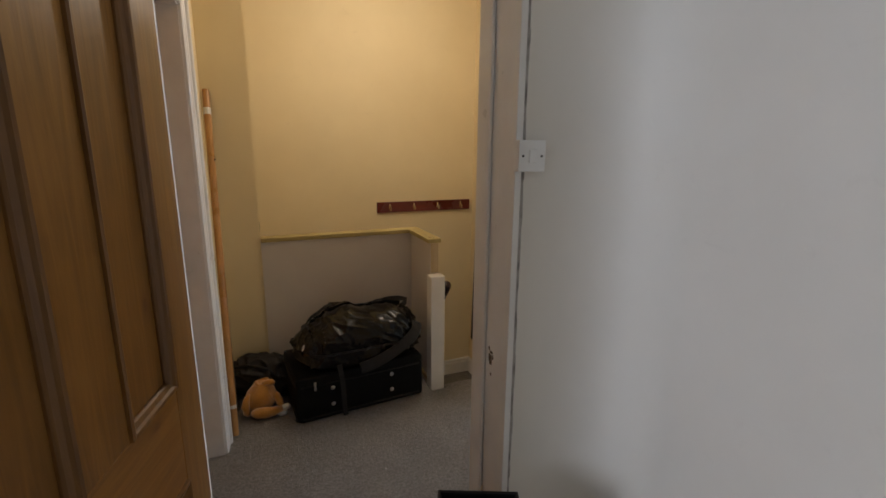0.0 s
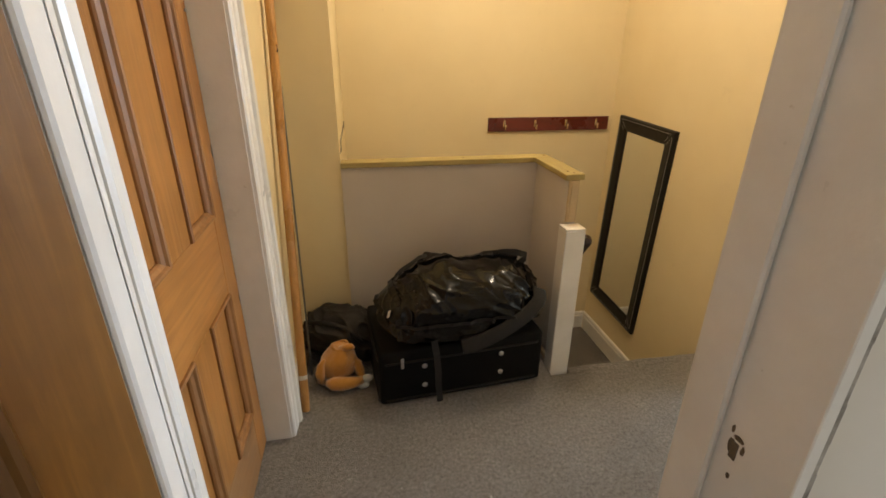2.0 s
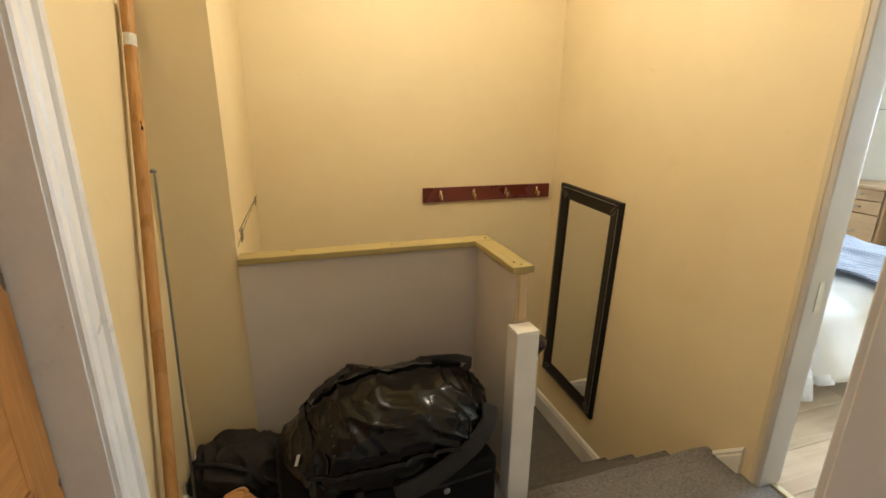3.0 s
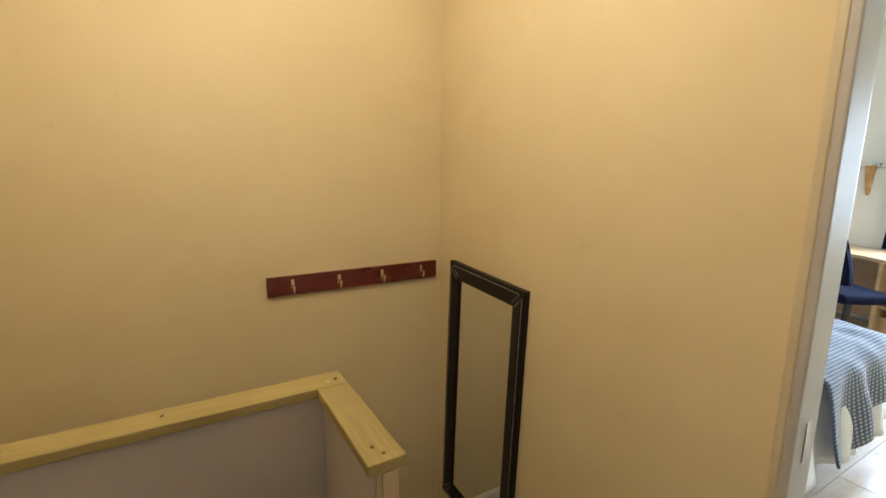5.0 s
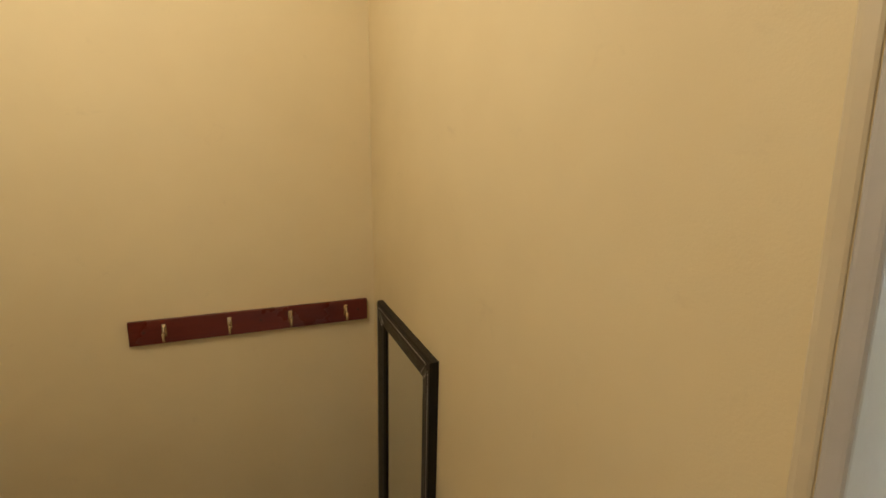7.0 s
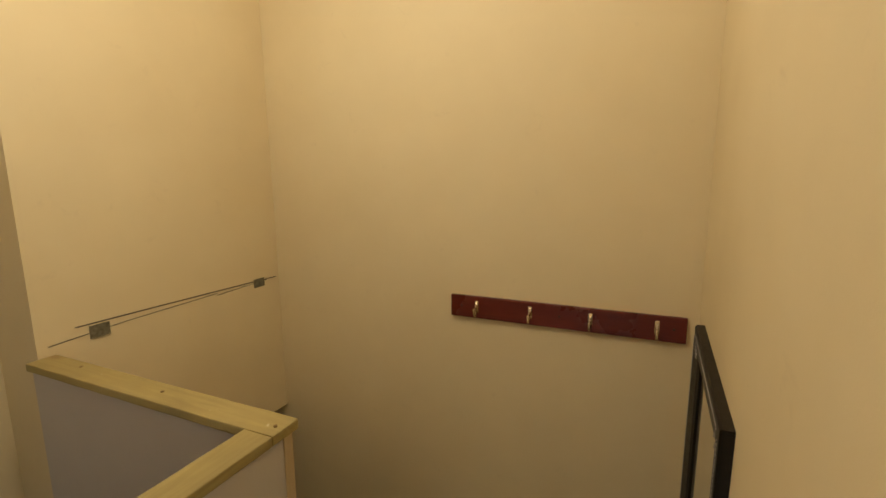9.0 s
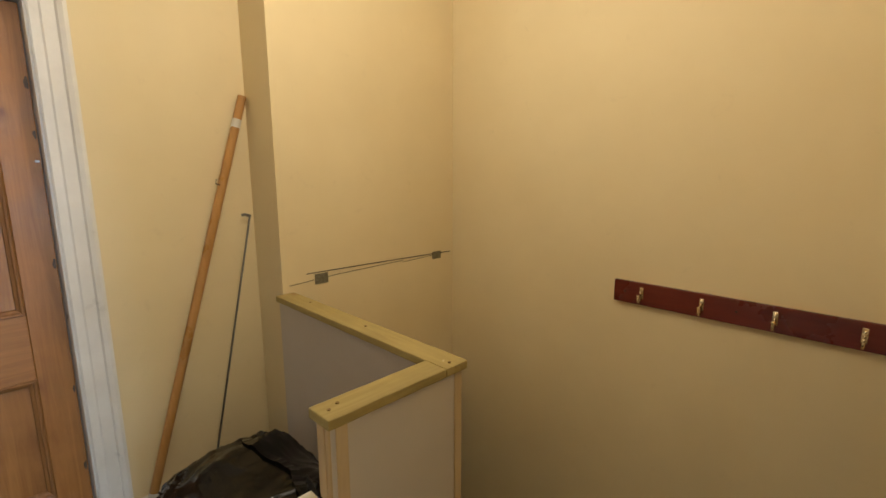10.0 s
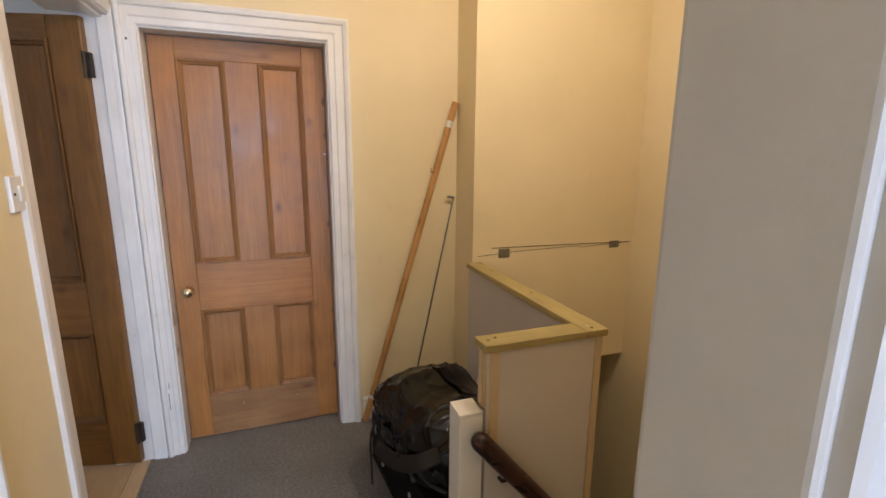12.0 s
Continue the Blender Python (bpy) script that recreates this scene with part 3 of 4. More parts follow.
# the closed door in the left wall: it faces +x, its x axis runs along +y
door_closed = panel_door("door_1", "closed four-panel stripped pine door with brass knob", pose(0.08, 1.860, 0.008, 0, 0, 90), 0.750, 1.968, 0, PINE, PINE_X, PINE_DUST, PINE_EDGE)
tagged(door_closed, kind="structure")
frame_closed = thing("door_frame_1", "white gloss moulded door surround", "door frame")
tagged(frame_closed, kind="structure")
part("lining", boxes((0.022, XL + 0.002, 1.840, 1.856, 0, 1.99), (0.022, XL + 0.002, 2.614, 2.632, 0, 1.99), (0.022, XL + 0.002, 1.856, 2.614, 1.981, 1.998)), GLOSS, frame_closed)
part("stop", boxes((0.022, 0.054, 1.856, 1.871, 0, 1.981), (0.022, 0.054, 2.599, 2.614, 0, 1.981), (0.022, 0.054, 1.871, 2.599, 1.963, 1.981)), GLOSS, frame_closed)
part("architrave", casing(1.850, 2.620, 1.988, ARCHITRAVE, left=0.70), GLOSS, frame_closed, at=pose(XL, 0, 0, 0, 0, 90))

part("nail_hole", cylinder(bmesh.new(), (XL + 0.015, 1.812, 1.93), (XL + 0.0222, 1.812, 1.93), 0.005), CHIP, frame_closed)
part("crack", boxes((XL + 0.015, XL + 0.0220, 1.806, 1.8085, 0.25, 0.335)), CHIP, frame_closed)
part("crack", boxes((XL + 0.015, XL + 0.0220, 1.811, 1.8135, 0.36, 0.39)), CHIP, frame_closed)
part("catch", boxes((0.732, 0.745, -0.025, -0.0195, 1.456, 1.464), bevel=0.0015, segments=1), STEEL, door_closed, "small steel catch")
for z, w_ in ((1.72, 0.010), (1.55, 0.007), (1.10, 0.008), (0.62, 0.006), (0.30, 0.009)):
    bm = cylinder(bmesh.new(), (0.743, -0.0206, z), (0.743, -0.0195, z), 1.0, 1.0, 9)
    for v in bm.verts:
        v.co.x, v.co.z = 0.743 + (v.co.x - 0.743) * w_ * random.uniform(0.5, 1.0), z + (v.co.z - z) * w_ * 2.2 * random.uniform(0.6, 1.2)
        v.co.x = min(v.co.x, 0.7465)
    part("worn_edge", bm, CHIP, door_closed, "dark chipped edge")

# the front room door, swung open into that room
HY = 1.682
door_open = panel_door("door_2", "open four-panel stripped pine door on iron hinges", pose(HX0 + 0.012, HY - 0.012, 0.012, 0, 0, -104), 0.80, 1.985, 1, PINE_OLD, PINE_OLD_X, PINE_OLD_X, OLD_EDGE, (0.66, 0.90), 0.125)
tagged(door_open, kind="structure")
for z in (0.16, 1.80):
    hg = part("hinge", boxes((-0.026, 0.004, 0.004, 0.0225, z - 0.048, z + 0.048), bevel=0.001, segments=1), IRON, door_open, "dark iron butt hinge")
    part("pin", cylinder(bmesh.new(), (-0.004, 0.027, z - 0.05), (-0.004, 0.027, z + 0.05), 0.008), IRON, hg)
frame_open = thing("door_frame_2", "chipped white gloss doorway to the front room", "door frame")
tagged(frame_open, kind="structure")
part("lining", boxes((HX0 - 0.028, HX0, 1.555, YB + 0.002, 0, 2.04), (HX1, HX1 + 0.022, 1.548, YB - 0.001, 0, 2.04), (HX0, HX1, 1.555, YB + 0.002, 2.012, 2.04), bevel=0.002, segments=1), GLOSS, frame_open)
part("stop", boxes((HX0, HX0 + 0.013, 1.715, YB + 0.002, 0, 2.012), (HX1 - 0.013, HX1, 1.680, YB + 0.004, 0, 2.012), (HX0 + 0.013, HX1 - 0.013, 1.700, 1.738, 1.998, 2.012), bevel=0.004, segments=1), GLOSS, frame_open)
part("architrave", casing(-HX1 + 0.010, -HX0 - 0.014, 2.018, FLAT, left=1.0, right=0.02), GLOSS, frame_open, at=pose(0, YB, 0, 0, 0, 180))
part("corner_post", boxes((HX0 - 0.015, HX0 + 0.013, YB + 0.003, 1.775, 0, 2.05), bevel=0.006, segments=3), GLOSS, frame_open)
part("strike_plate", boxes((HX1 - 0.002, HX1 + 0.001, 1.643, 1.657, 0.758, 0.792), bevel=0.001, segments=1), CHIP, frame_open, "bare recess where the strike plate was")
for y, z, w_, h_ in ((1.656, 0.780, 0.014, 0.030), (1.646, 0.802, 0.018, 0.010), (1.635, 0.788, 0.007, 0.018), (1.646, 0.724, 0.008, 0.011), (1.661, 0.811, 0.006, 0.016)):
    bm = cylinder(bmesh.new(), (HX1 + 0.001, y, z), (HX1 - 0.0014, y, z), 0.5, 0.5, 9)
    for v in bm.verts:
        k = random.uniform(0.75, 1.2)
        v.co.y, v.co.z = y + (v.co.y - y) * w_ * k, z + (v.co.z - z) * h_ * k
    part("chip", bm, CHIP, frame_open, "chipped paint")
# ragged filler along the joint of lining and plaster
bm = bmesh.new()
z = 0.02
while z < 2.0:
    hgt = random.uniform(0.03, 0.07)
    box(bm, HX1 + 0.0215, HX1 + random.uniform(0.0290, 0.0325), 1.5498, 1.5526, z, z + hgt - 0.0004)
    z += hgt
part("joint_filler", bm, FILLER, frame_open, "cracked dirty filler along the frame")

# bedroom doorway in the mirror wall
frame_bed = thing("door_frame_3", "dull white painted doorway into the bedroom", "door frame")
tagged(frame_bed, kind="structure")
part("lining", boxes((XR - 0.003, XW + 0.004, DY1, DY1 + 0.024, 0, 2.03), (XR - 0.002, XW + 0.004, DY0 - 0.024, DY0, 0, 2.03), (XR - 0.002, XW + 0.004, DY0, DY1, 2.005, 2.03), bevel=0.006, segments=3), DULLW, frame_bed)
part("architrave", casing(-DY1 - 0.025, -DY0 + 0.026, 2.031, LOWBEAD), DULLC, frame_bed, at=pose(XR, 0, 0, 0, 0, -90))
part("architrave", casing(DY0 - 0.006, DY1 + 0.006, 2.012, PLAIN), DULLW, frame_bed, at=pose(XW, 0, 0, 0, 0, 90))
part("strike_plate", boxes((2.372, 2.398, DY1 - 0.0025, DY1 + 0.001, 0.76, 0.87), bevel=0.001, segments=1), STEEL, frame_bed, "dull steel strike plate")
part("threshold_bar", boxes((2.385, 2.413, DY0, DY1, 0, 0.006), bevel=0.002, segments=1), BRASS, frame_bed, "brass carpet bar")

# the further doorway beside the front room's
frame_far = thing("door_frame_4", "white gloss door surround with a white door", "door frame")
tagged(frame_far, kind="structure")
part("lining", boxes((1.50, 1.522, 1.568, YB + 0.002, 0, 2.02), (2.198, 2.22, 1.568, YB + 0.002, 0, 2.02), (1.522, 2.198, 1.568, YB + 0.002, 2.0, 2.02)), GLOSS, frame_far)
part("architrave", casing(-2.204, -1.534, 2.005, PLAIN), GLOSS, frame_far, at=pose(0, YB, 0, 0, 0, 180))
part("leaf", boxes((1.524, 2.196, 1.705, 1.738, 0.006, 1.998), bevel=0.002, segments=1), GLOSS, frame_far, "plain white painted door")

# ---- half wall and newel ----
def rough_board(x0, x1, y0, y1, z0, z1, seed):
    """A sawn board with slightly uneven faces and softened, chipped edges."""
    bm = boxes((x0, x1, y0, y1, z0, z1))
    for axis, span in ((0, x1 - x0), (1, y1 - y0)):
        cuts = max(2, int(span / 0.03))
        edges = [e for e in bm.edges if abs((e.verts[0].co - e.verts[1].co)[axis]) > span * 0.9]
        bmesh.ops.subdivide_edges(bm, edges=edges, cuts=cuts, use_grid_fill=True)
    sharp = [e for e in bm.edges if e.calc_face_angle(0) > 0.8]
    bmesh.ops.bevel(bm, geom=sharp, offset=0.0035, segments=2, profile=0.6, affect='EDGES')
    for v in bm.verts:
        p = v.co * 11 + Vector((seed, 0, 0))
        v.co.z += 0.0016 * noise.noise(p) * (1 if v.co.z > (z0 + z1) / 2 else 0.2)
        v.co.y += 0.0016 * noise.noise(p + Vector((0, 9, 0)))
        v.co.x += 0.0016 * noise.noise(p + Vector((5, 0, 3)))
    return bm


half = thing("half_wall", "bare grey plasterboard half wall with raw timber capping", "half wall")
tagged(half, kind="structure")
CT = 0.922
part("board", boxes((XJ, 1.408, 3.272, 3.326, -0.2, CT - 0.026)), GREYP, half)
part("board", boxes((1.360, 1.408, 2.913, 3.272, -0.2, CT - 0.026)), GREYP, half)
part("lower_board", boxes((1.36, 1.409, 2.70, 3.326, LOW, -0.2)), GREYP, half)
part("capping", rough_board(XJ + 0.002, 1.424, 3.256, 3.338, CT - 0.025, CT, 1.0), RAWX, half, "raw pale timber capping board")
part("capping", rough_board(1.342, 1.424, 2.899, 3.2555, CT - 0.025, CT, 4.0), RAWY, half, "raw pale timber capping board")
part("batten", boxes((1.408, 1.413, 2.924, 2.954, 0.57, CT - 0.027), bevel=0.001, segments=1), BATTEN, half, "thin unpainted wooden strip")
part("batten", boxes((1.408, 1.414, 3.300, 3.326, LOW + 0.02, CT - 0.027), bevel=0.001, segments=1), BATTEN, half, "thin unpainted wooden strip")
part("batten", boxes((1.362, 1.408, 2.906, 2.913, 0.715, CT - 0.027), (1.372, 1.398, 2.902, 2.906, 0.715, CT - 0.027), bevel=0.001, segments=1), BATTEN, half, "bare pinkish wooden end strip")
part("foot_strip", boxes((1.345, 1.359, 2.913, 3.271, 0, 0.03), bevel=0.004, segments=2), BATTEN, half, "low wooden strip at the carpet")
for x, y in ((1.385, 2.925), (1.372, 2.955), (1.40, 3.29), (0.62, 3.31), (1.0, 3.30)):
    part("nail_hole", cylinder(bmesh.new(), (x, y, CT - 0.004), (x, y, CT + 0.0022), 0.0045), KNOT, half)

newel = thing("newel_post", "short white painted newel post at the stair head", "newel post")
part("post", boxes((1.332, 1.419, 2.823, 2.900, -0.1, 0.701), bevel=0.005, segments=2), GLOSS, newel)
part("cap", boxes((1.332, 1.419, 2.823, 2.900, 0.7012, 0.711), bevel=0.004, segments=2), GLOSS, newel)

rail = thing("handrail", "dark polished round wooden handrail down the stairs", "handrail")
ang = math.atan2(-0.549, 0.461)
p0 = Vector((1.450, 2.863, 0.651))
d = Vector((0, math.cos(ang), math.sin(ang)))
bm = bmesh.new()
loops = []
seg = 18
u, w = Vector((1, 0, 0)), Vector((0, -math.sin(ang), math.cos(ang)))
for s_, k in ((-0.004, 0.0), (0.0, 0.55), (0.008, 0.85), (0.022, 1.0), (0.4, 1.0), (0.8, 1.0), (1.02, 1.0)):
    c = p0 + d * s_
    r = 0.030 * max(k, 0.02)
    loops.append([bm.verts.new(c + u * r * math.cos(2 * math.pi * j / seg) + w * r * math.sin(2 * math.pi * j / seg)) for j in range(seg)])
for a, b in zip(loops, loops[1:]):
    for j in range(seg):
        bm.faces.new((a[j], a[(j + 1) % seg], b[(j + 1) % seg], b[j]))
bm.faces.new(loops[0]); bm.faces.new(loops[-1])
part("bar", bm, DARKW, rail, smooth=True)
for s_ in (0.16, 0.80):
    c = p0 + d * s_
    part("bracket", tube([(1.408, c.y, c.z - 0.07), (1.43, c.y, c.z - 0.068), (1.450, c.y, c.z - 0.05), (1.450, c.y, c.z - 0.026)], 0.006), IRON, rail, "dark metal rail bracket", True)

# ---- wall marks left by a removed rail ----
marks = thing("rail_marks", "pencil lines and glue pads of a removed rail on cream wall", "wall marks")
X = XJ + 0.0005
part("glue_pad", boxes((X - 0.001, X + 0.003, 3.440, 3.505, 0.936, 0.982), bevel=0.001, segments=1), GLUE, marks, "brown torn glue pad")
part("glue_pad", boxes((X - 0.001, X + 0.003, 4.157, 4.222, 0.946, 0.986), bevel=0.001, segments=1), GLUE, marks, "brown torn glue pad")
part("line", tube([(X, 3.40, 0.990), (X, 3.78, 0.984), (X, 4.30, 0.974)], 0.0022, 6), PENCIL, marks)
part("line", tube([(X, 3.32, 0.951), (X, 3.56, 0.964), (X, 3.95, 0.971)], 0.0014, 6), PENCIL, marks)
part("line", tube([(X, 3.95, 0.962), (X, 4.24, 0.972)], 0.0014, 6), PENCIL, marks)

# ---- coat rail ----
rack = thing("coat_rail", "dark red mahogany coat rail with four brass hooks", "coat rack")
RY = YF - 0.0005
part("backboard", boxes((1.400, 2.288, RY - 0.018, RY, 0.886, 0.978), bevel=0.003, segments=2), MAHOG, rack)
HOOKX = (1.515, 1.738, 1.966, 2.193)
for x in HOOKX:
    hk = part("hook", tube([(x, RY - 0.020, 0.947), (x, RY - 0.026, 0.952), (x, RY - 0.028, 0.937), (x, RY - 0.024, 0.917), (x, RY - 0.030, 0.905), (x, RY - 0.042, 0.902), (x, RY - 0.050, 0.912), (x, RY - 0.052, 0.926)], 0.0048, 8), BRASS, rack, "small brass coat hook", True)
    part("plate", boxes((x - 0.008, x + 0.008, RY - 0.021, RY - 0.018, 0.912, 0.960), bevel=0.0015, segments=1), BRASS, hk)
    part("tip", ellipsoid((x, RY - 0.052, 0.929), (0.007, 0.007, 0.007), nu=12, nv=8), BRASS, hk, smooth=True)
for x in (1.449, 1.852, 2.247):
    part("screw", cylinder(bmesh.new(), (x, RY - 0.018, 0.934), (x, RY - 0.0195, 0.934), 0.0045), IRON, rack)

# ---- mirror ----
mir = thing("wall_mirror", "tall mirror in black stitched leatherette frame on wall", "mirror", pose(XR, 3.902, 0.288, 0, 2.6, -90))
MY0, MY1, MZ0, MZ1 = -0.304, 0.304, -0.700, 0.700
FW = 0.092
rim = [(0.0, 0.0), (0.0, 0.022), (0.006, 0.027), (0.030, 0.029), (FW - 0.012, 0.020), (FW, 0.014), (FW, 0.004)]
part("frame", loop_frame(bmesh.new(), MY0, MY1, MZ0, MZ1, rim), LEATHER, mir)
part("glass", boxes((MY0 + FW - 0.004, MY1 - FW + 0.004, -0.010, -0.006, MZ0 + FW - 0.004, MZ1 - FW + 0.004)), MIRROR, mir, "clear mirror glass")
part("backing", boxes((MY0 + 0.01, MY1 - 0.01, -0.0055, -0.0005, MZ0 + 0.01, MZ1 - 0.01)), PLASB, mir)


def stitches(a, b):
    """A dashed seam between two points of the frame's face."""
    bm = bmesh.new()
    a, b = Vector(a), Vector(b)
    n_ = int((b - a).length / 0.012)
    q = (b - a).normalized()
    for i in range(n_):
        c = a + q * (i + 0.15) * (b - a).length / n_
        cylinder(bm, c, c + q * 0.0085, 0.0016, seg=5)
    return bm


YO, ZO, YI, ZI = 0.018, 0.018, FW - 0.022, FW - 0.022
o, i_ = -0.0295, -0.0255
c_out = [(MY0 + YO, MZ0 + ZO), (MY1 - YO, MZ0 + ZO), (MY1 - YO, MZ1 - ZO), (MY0 + YO, MZ1 - ZO)]
c_in = [(MY0 + YI, MZ0 + ZI), (MY1 - YI, MZ0 + ZI), (MY1 - YI, MZ1 - ZI), (MY0 + YI, MZ1 - ZI)]
for k in range(4):
    a, b = c_out[k], c_out[(k + 1) % 4]
    dx = Vector((b[0] - a[0], 0, b[1] - a[1])).normalized() * 0.022
    part("seam", stitches((a[0] + dx.x, o + 0.001, a[1] + dx.z), (b[0] - dx.x, o + 0.001, b[1] - dx.z)), STITCH, mir, "pale stitching")
    for s_ in (-1, 1):
        ci = c_in[k]
        nb = c_out[(k + s_) % 4]
        dd = Vector((nb[0] - a[0], 0, nb[1] - a[1])).normalized() * 0.016
        part("seam", stitches((a[0] + dd.x, o + 0.001, a[1] + dd.z), (ci[0] + dd.x, i_ + 0.001, ci[1] + dd.z)), STITCH, mir, "pale stitching")

# ---- switches ----
def switch(label, at):
    root = thing("light_switch", label, "light switch", at)
    plate = part("plate", boxes((-0.043, 0.043, -0.010, 0.0, -0.043, 0.043), bevel=0.003, segments=2), PLAST, root)
    part("rocker", boxes((-0.012, 0.012, -0.0145, -0.0095, -0.019, 0.019), bevel=0.002, segments=1), PLAST, root)
    for x in (-0.030, 0.030):
        part("screw", cylinder(bmesh.new(), (x, -0.0095, 0), (x, -0.0112, 0), 0.0035), IRON, root)
    return root


sw_front = switch("white square light switch on a surface box", pose(1.124, 1.534, 1.432))
part("back_box", boxes((-0.042, 0.042, 0.0, 0.019, -0.042, 0.042), bevel=0.002, segments=1), PLAST, sw_front)
switch("white light switch on the cream landing wall", pose(1.150, YB, 1.37, 0, 0, 180))

# ---- pole and rod in the corner ----
pole = thing("wooden_pole", "long varnished wooden pole leaning in the corner", "pole")
a, b = Vector((0.233, 2.744, 0.012)), Vector((0.2185, 3.268, 1.738))
part("shaft", cylinder(bmesh.new(), a, b, 0.0175, 0.0175, 16, 6), POLEW, pole, smooth=False)
for k0, k1 in ((0.075, 0.085), (0.925, 0.945)):
    part("tape", cylinder(bmesh.new(), a.lerp(b, k0), a.lerp(b, k1), 0.0181, 0.0181, 16), PLUSHW, pole, "band of pale tape")
part("screw_eye", tube([a.lerp(b, 0.79) + Vector((0.015, -0.016, 0)), a.lerp(b, 0.79) + Vector((0.02, -0.032, 0.006)), a.lerp(b, 0.80) + Vector((0.018, -0.034, 0.006))], 0.003, 8), IRON, pole, "small screw eye", True)
rod = thing("metal_rod", "thin grey metal rod with a bent tip leaning in corner", "rod")
part("shaft", tube([(0.239, 2.987, 0.004), (0.218, 3.260, 1.225), (0.217, 3.264, 1.240)], 0.0042, 8), RODM, rod, smooth=True)
part("tip", tube([(0.218, 3.266, 1.238), (0.219, 3.240, 1.246), (0.219, 3.228, 1.244)], 0.006, 8), RODM, rod, smooth=True)

# ---- luggage on the landing ----
case = thing("suitcase", "flat black fabric suitcase with steel studs lying on carpet", "suitcase", pose(0.884, 2.962, 0, 0, 0, 5.0))
CW, CD, CH = 0.362, 0.212, 0.262
bm = boxes((-CW, CW, -CD, CD, 0.006, CH))
bmesh.ops.bevel(bm, geom=bm.edges[:], offset=0.016, segments=3, profile=0.5, affect='EDGES')
part("shell", bm, CASEM, case, smooth=True)
for z in (0.030, CH - 0.050):
    pts = [(-CW + 0.03, -CD - 0.003), (CW - 0.03, -CD - 0.003), (CW + 0.003, -CD + 0.03), (CW + 0.003, CD - 0.03), (CW - 0.03, CD + 0.003), (-CW + 0.03, CD + 0.003), (-CW - 0.003, CD - 0.03), (-CW - 0.003, -CD + 0.03)]
    part("piping", tube([(x, y, z) for x, y in pts + pts[:1]], 0.005, 8), WEBBING, case, smooth=True)
for x, z in ((-0.175, 0.085), (-0.175, 0.180), (0.165, 0.085), (0.165, 0.180)):
    part("stud", ellipsoid((x, -CD - 0.002, z), (0.012, 0.006, 0.012), nu=14, nv=8), STEEL, case, "domed steel stud", True)
part("zip_pull", boxes((-0.275, -0.262, -CD - 0.008, -CD - 0.002, 0.185, 0.235), bevel=0.002, segments=1), STEEL, case, "steel zip pull")
for x in (-0.35, 0.35):
    for y in (-0.17, 0.17):
        part("foot", ellipsoid((x, y, 0.012), (0.024, 0.024, 0.012), nu=12, nv=8), PLASB, case, smooth=True)


def duffel_shape(u, v):
    """A slumped holdall: squared-off roll along x, flat below, sagging to one side, with creases."""
    s = math.sin(v)
    p = Vector((math.cos(v), math.cos(u) * s, math.sin(u) * s))
    q = Vector([math.copysign(abs(c) ** k, c) for c, k in zip(p, (0.58, 0.76, 0.74))])
    x, y, z = q.x * 0.345, q.y * 0.215, q.z
    top = 0.168 + 0.030 * math.exp(-((x + 0.08) / 0.07) ** 2) + 0.014 * math.exp(-((x - 0.24) / 0.07) ** 2) - 0.055 * max(0.0, min(1.0, (-0.16 - x) / 0.10)) - 0.012 * max(0.0, x / 0.345) ** 4
    z = z * top if z > 0 else z * 0.150
    y -= 0.03 * (z + 0.15)
    n_ = noise.noise(Vector((x * 6, y * 7, z * 8)))
    fold = noise.noise(Vector((x * 9 - z * 6, y * 6, z * 15 + x * 10)))
    ridge = (1 - abs(noise.noise(Vector((x * 11 + z * 9, y * 5 + 4, z * 10 - x * 6))))) ** 3
    crease = (1 - abs(noise.noise(Vector((x * 9 + z * 13, y * 5, z * 5 - x * 3 + 2))))) ** 9
    wrinkle = (1 - abs(noise.noise(Vector((x * 22 + z * 12, y * 13 + 7, z * 9 - x * 8))))) ** 6
    up = 1 if p.z > -0.3 else 0.2
    k = 1 + 0.05 * n_ + 0.03 * fold + up * (0.035 * (ridge - 0.5) + 0.060 * crease + 0.020 * wrinkle)
    return Vector((x * k, y * k, z * k))


duf = thing("duffel_bag", "bulging shiny black holdall slumped on the suitcase", "duffel bag", pose(0.912, 2.938, CH + 0.108, 0, 0, 5))
part("body", blob(duffel_shape, 220, 150), TARP, duf, smooth=True)


def on_bag(x, a, lift=0.004):
    """A point on the holdall's skin at x along it, a degrees round from the front (0) over the top (90)."""
    v = math.acos(max(-1, min(1, math.copysign(abs(x / 0.345) ** (1 / 0.58), x))))
    q = duffel_shape(math.radians(180 - a), v)
    return q * (1 + lift / max(0.1, q.length))


def skin_strap(name, path, width, material, label=""):
    pts = [on_bag(x, a, 0.003) for x, a in path]
    nr = [(p - Vector((p.x * 0.75, 0, -0.02))).normalized() for p in pts]
    part(name, ribbon(pts, nr, width, 0.004), material, duf, label)


skin_strap("zip_flap", [(x / 100, 100 + 5 * math.sin(x * 0.22)) for x in range(-26, 27, 1)], 0.030, TARP, "folded zip flap")
skin_strap("seam_band", [(x / 100, 2) for x in range(-30, 31, 1)], 0.012, WEBBING, "sewn seam band")
skin_strap("end_patch", [(-0.285, a) for a in range(0, 170, 4)], 0.022, TARP, "end panel seam")
skin_strap("end_patch", [(0.285, a) for a in range(0, 170, 4)], 0.022, TARP, "end panel seam")
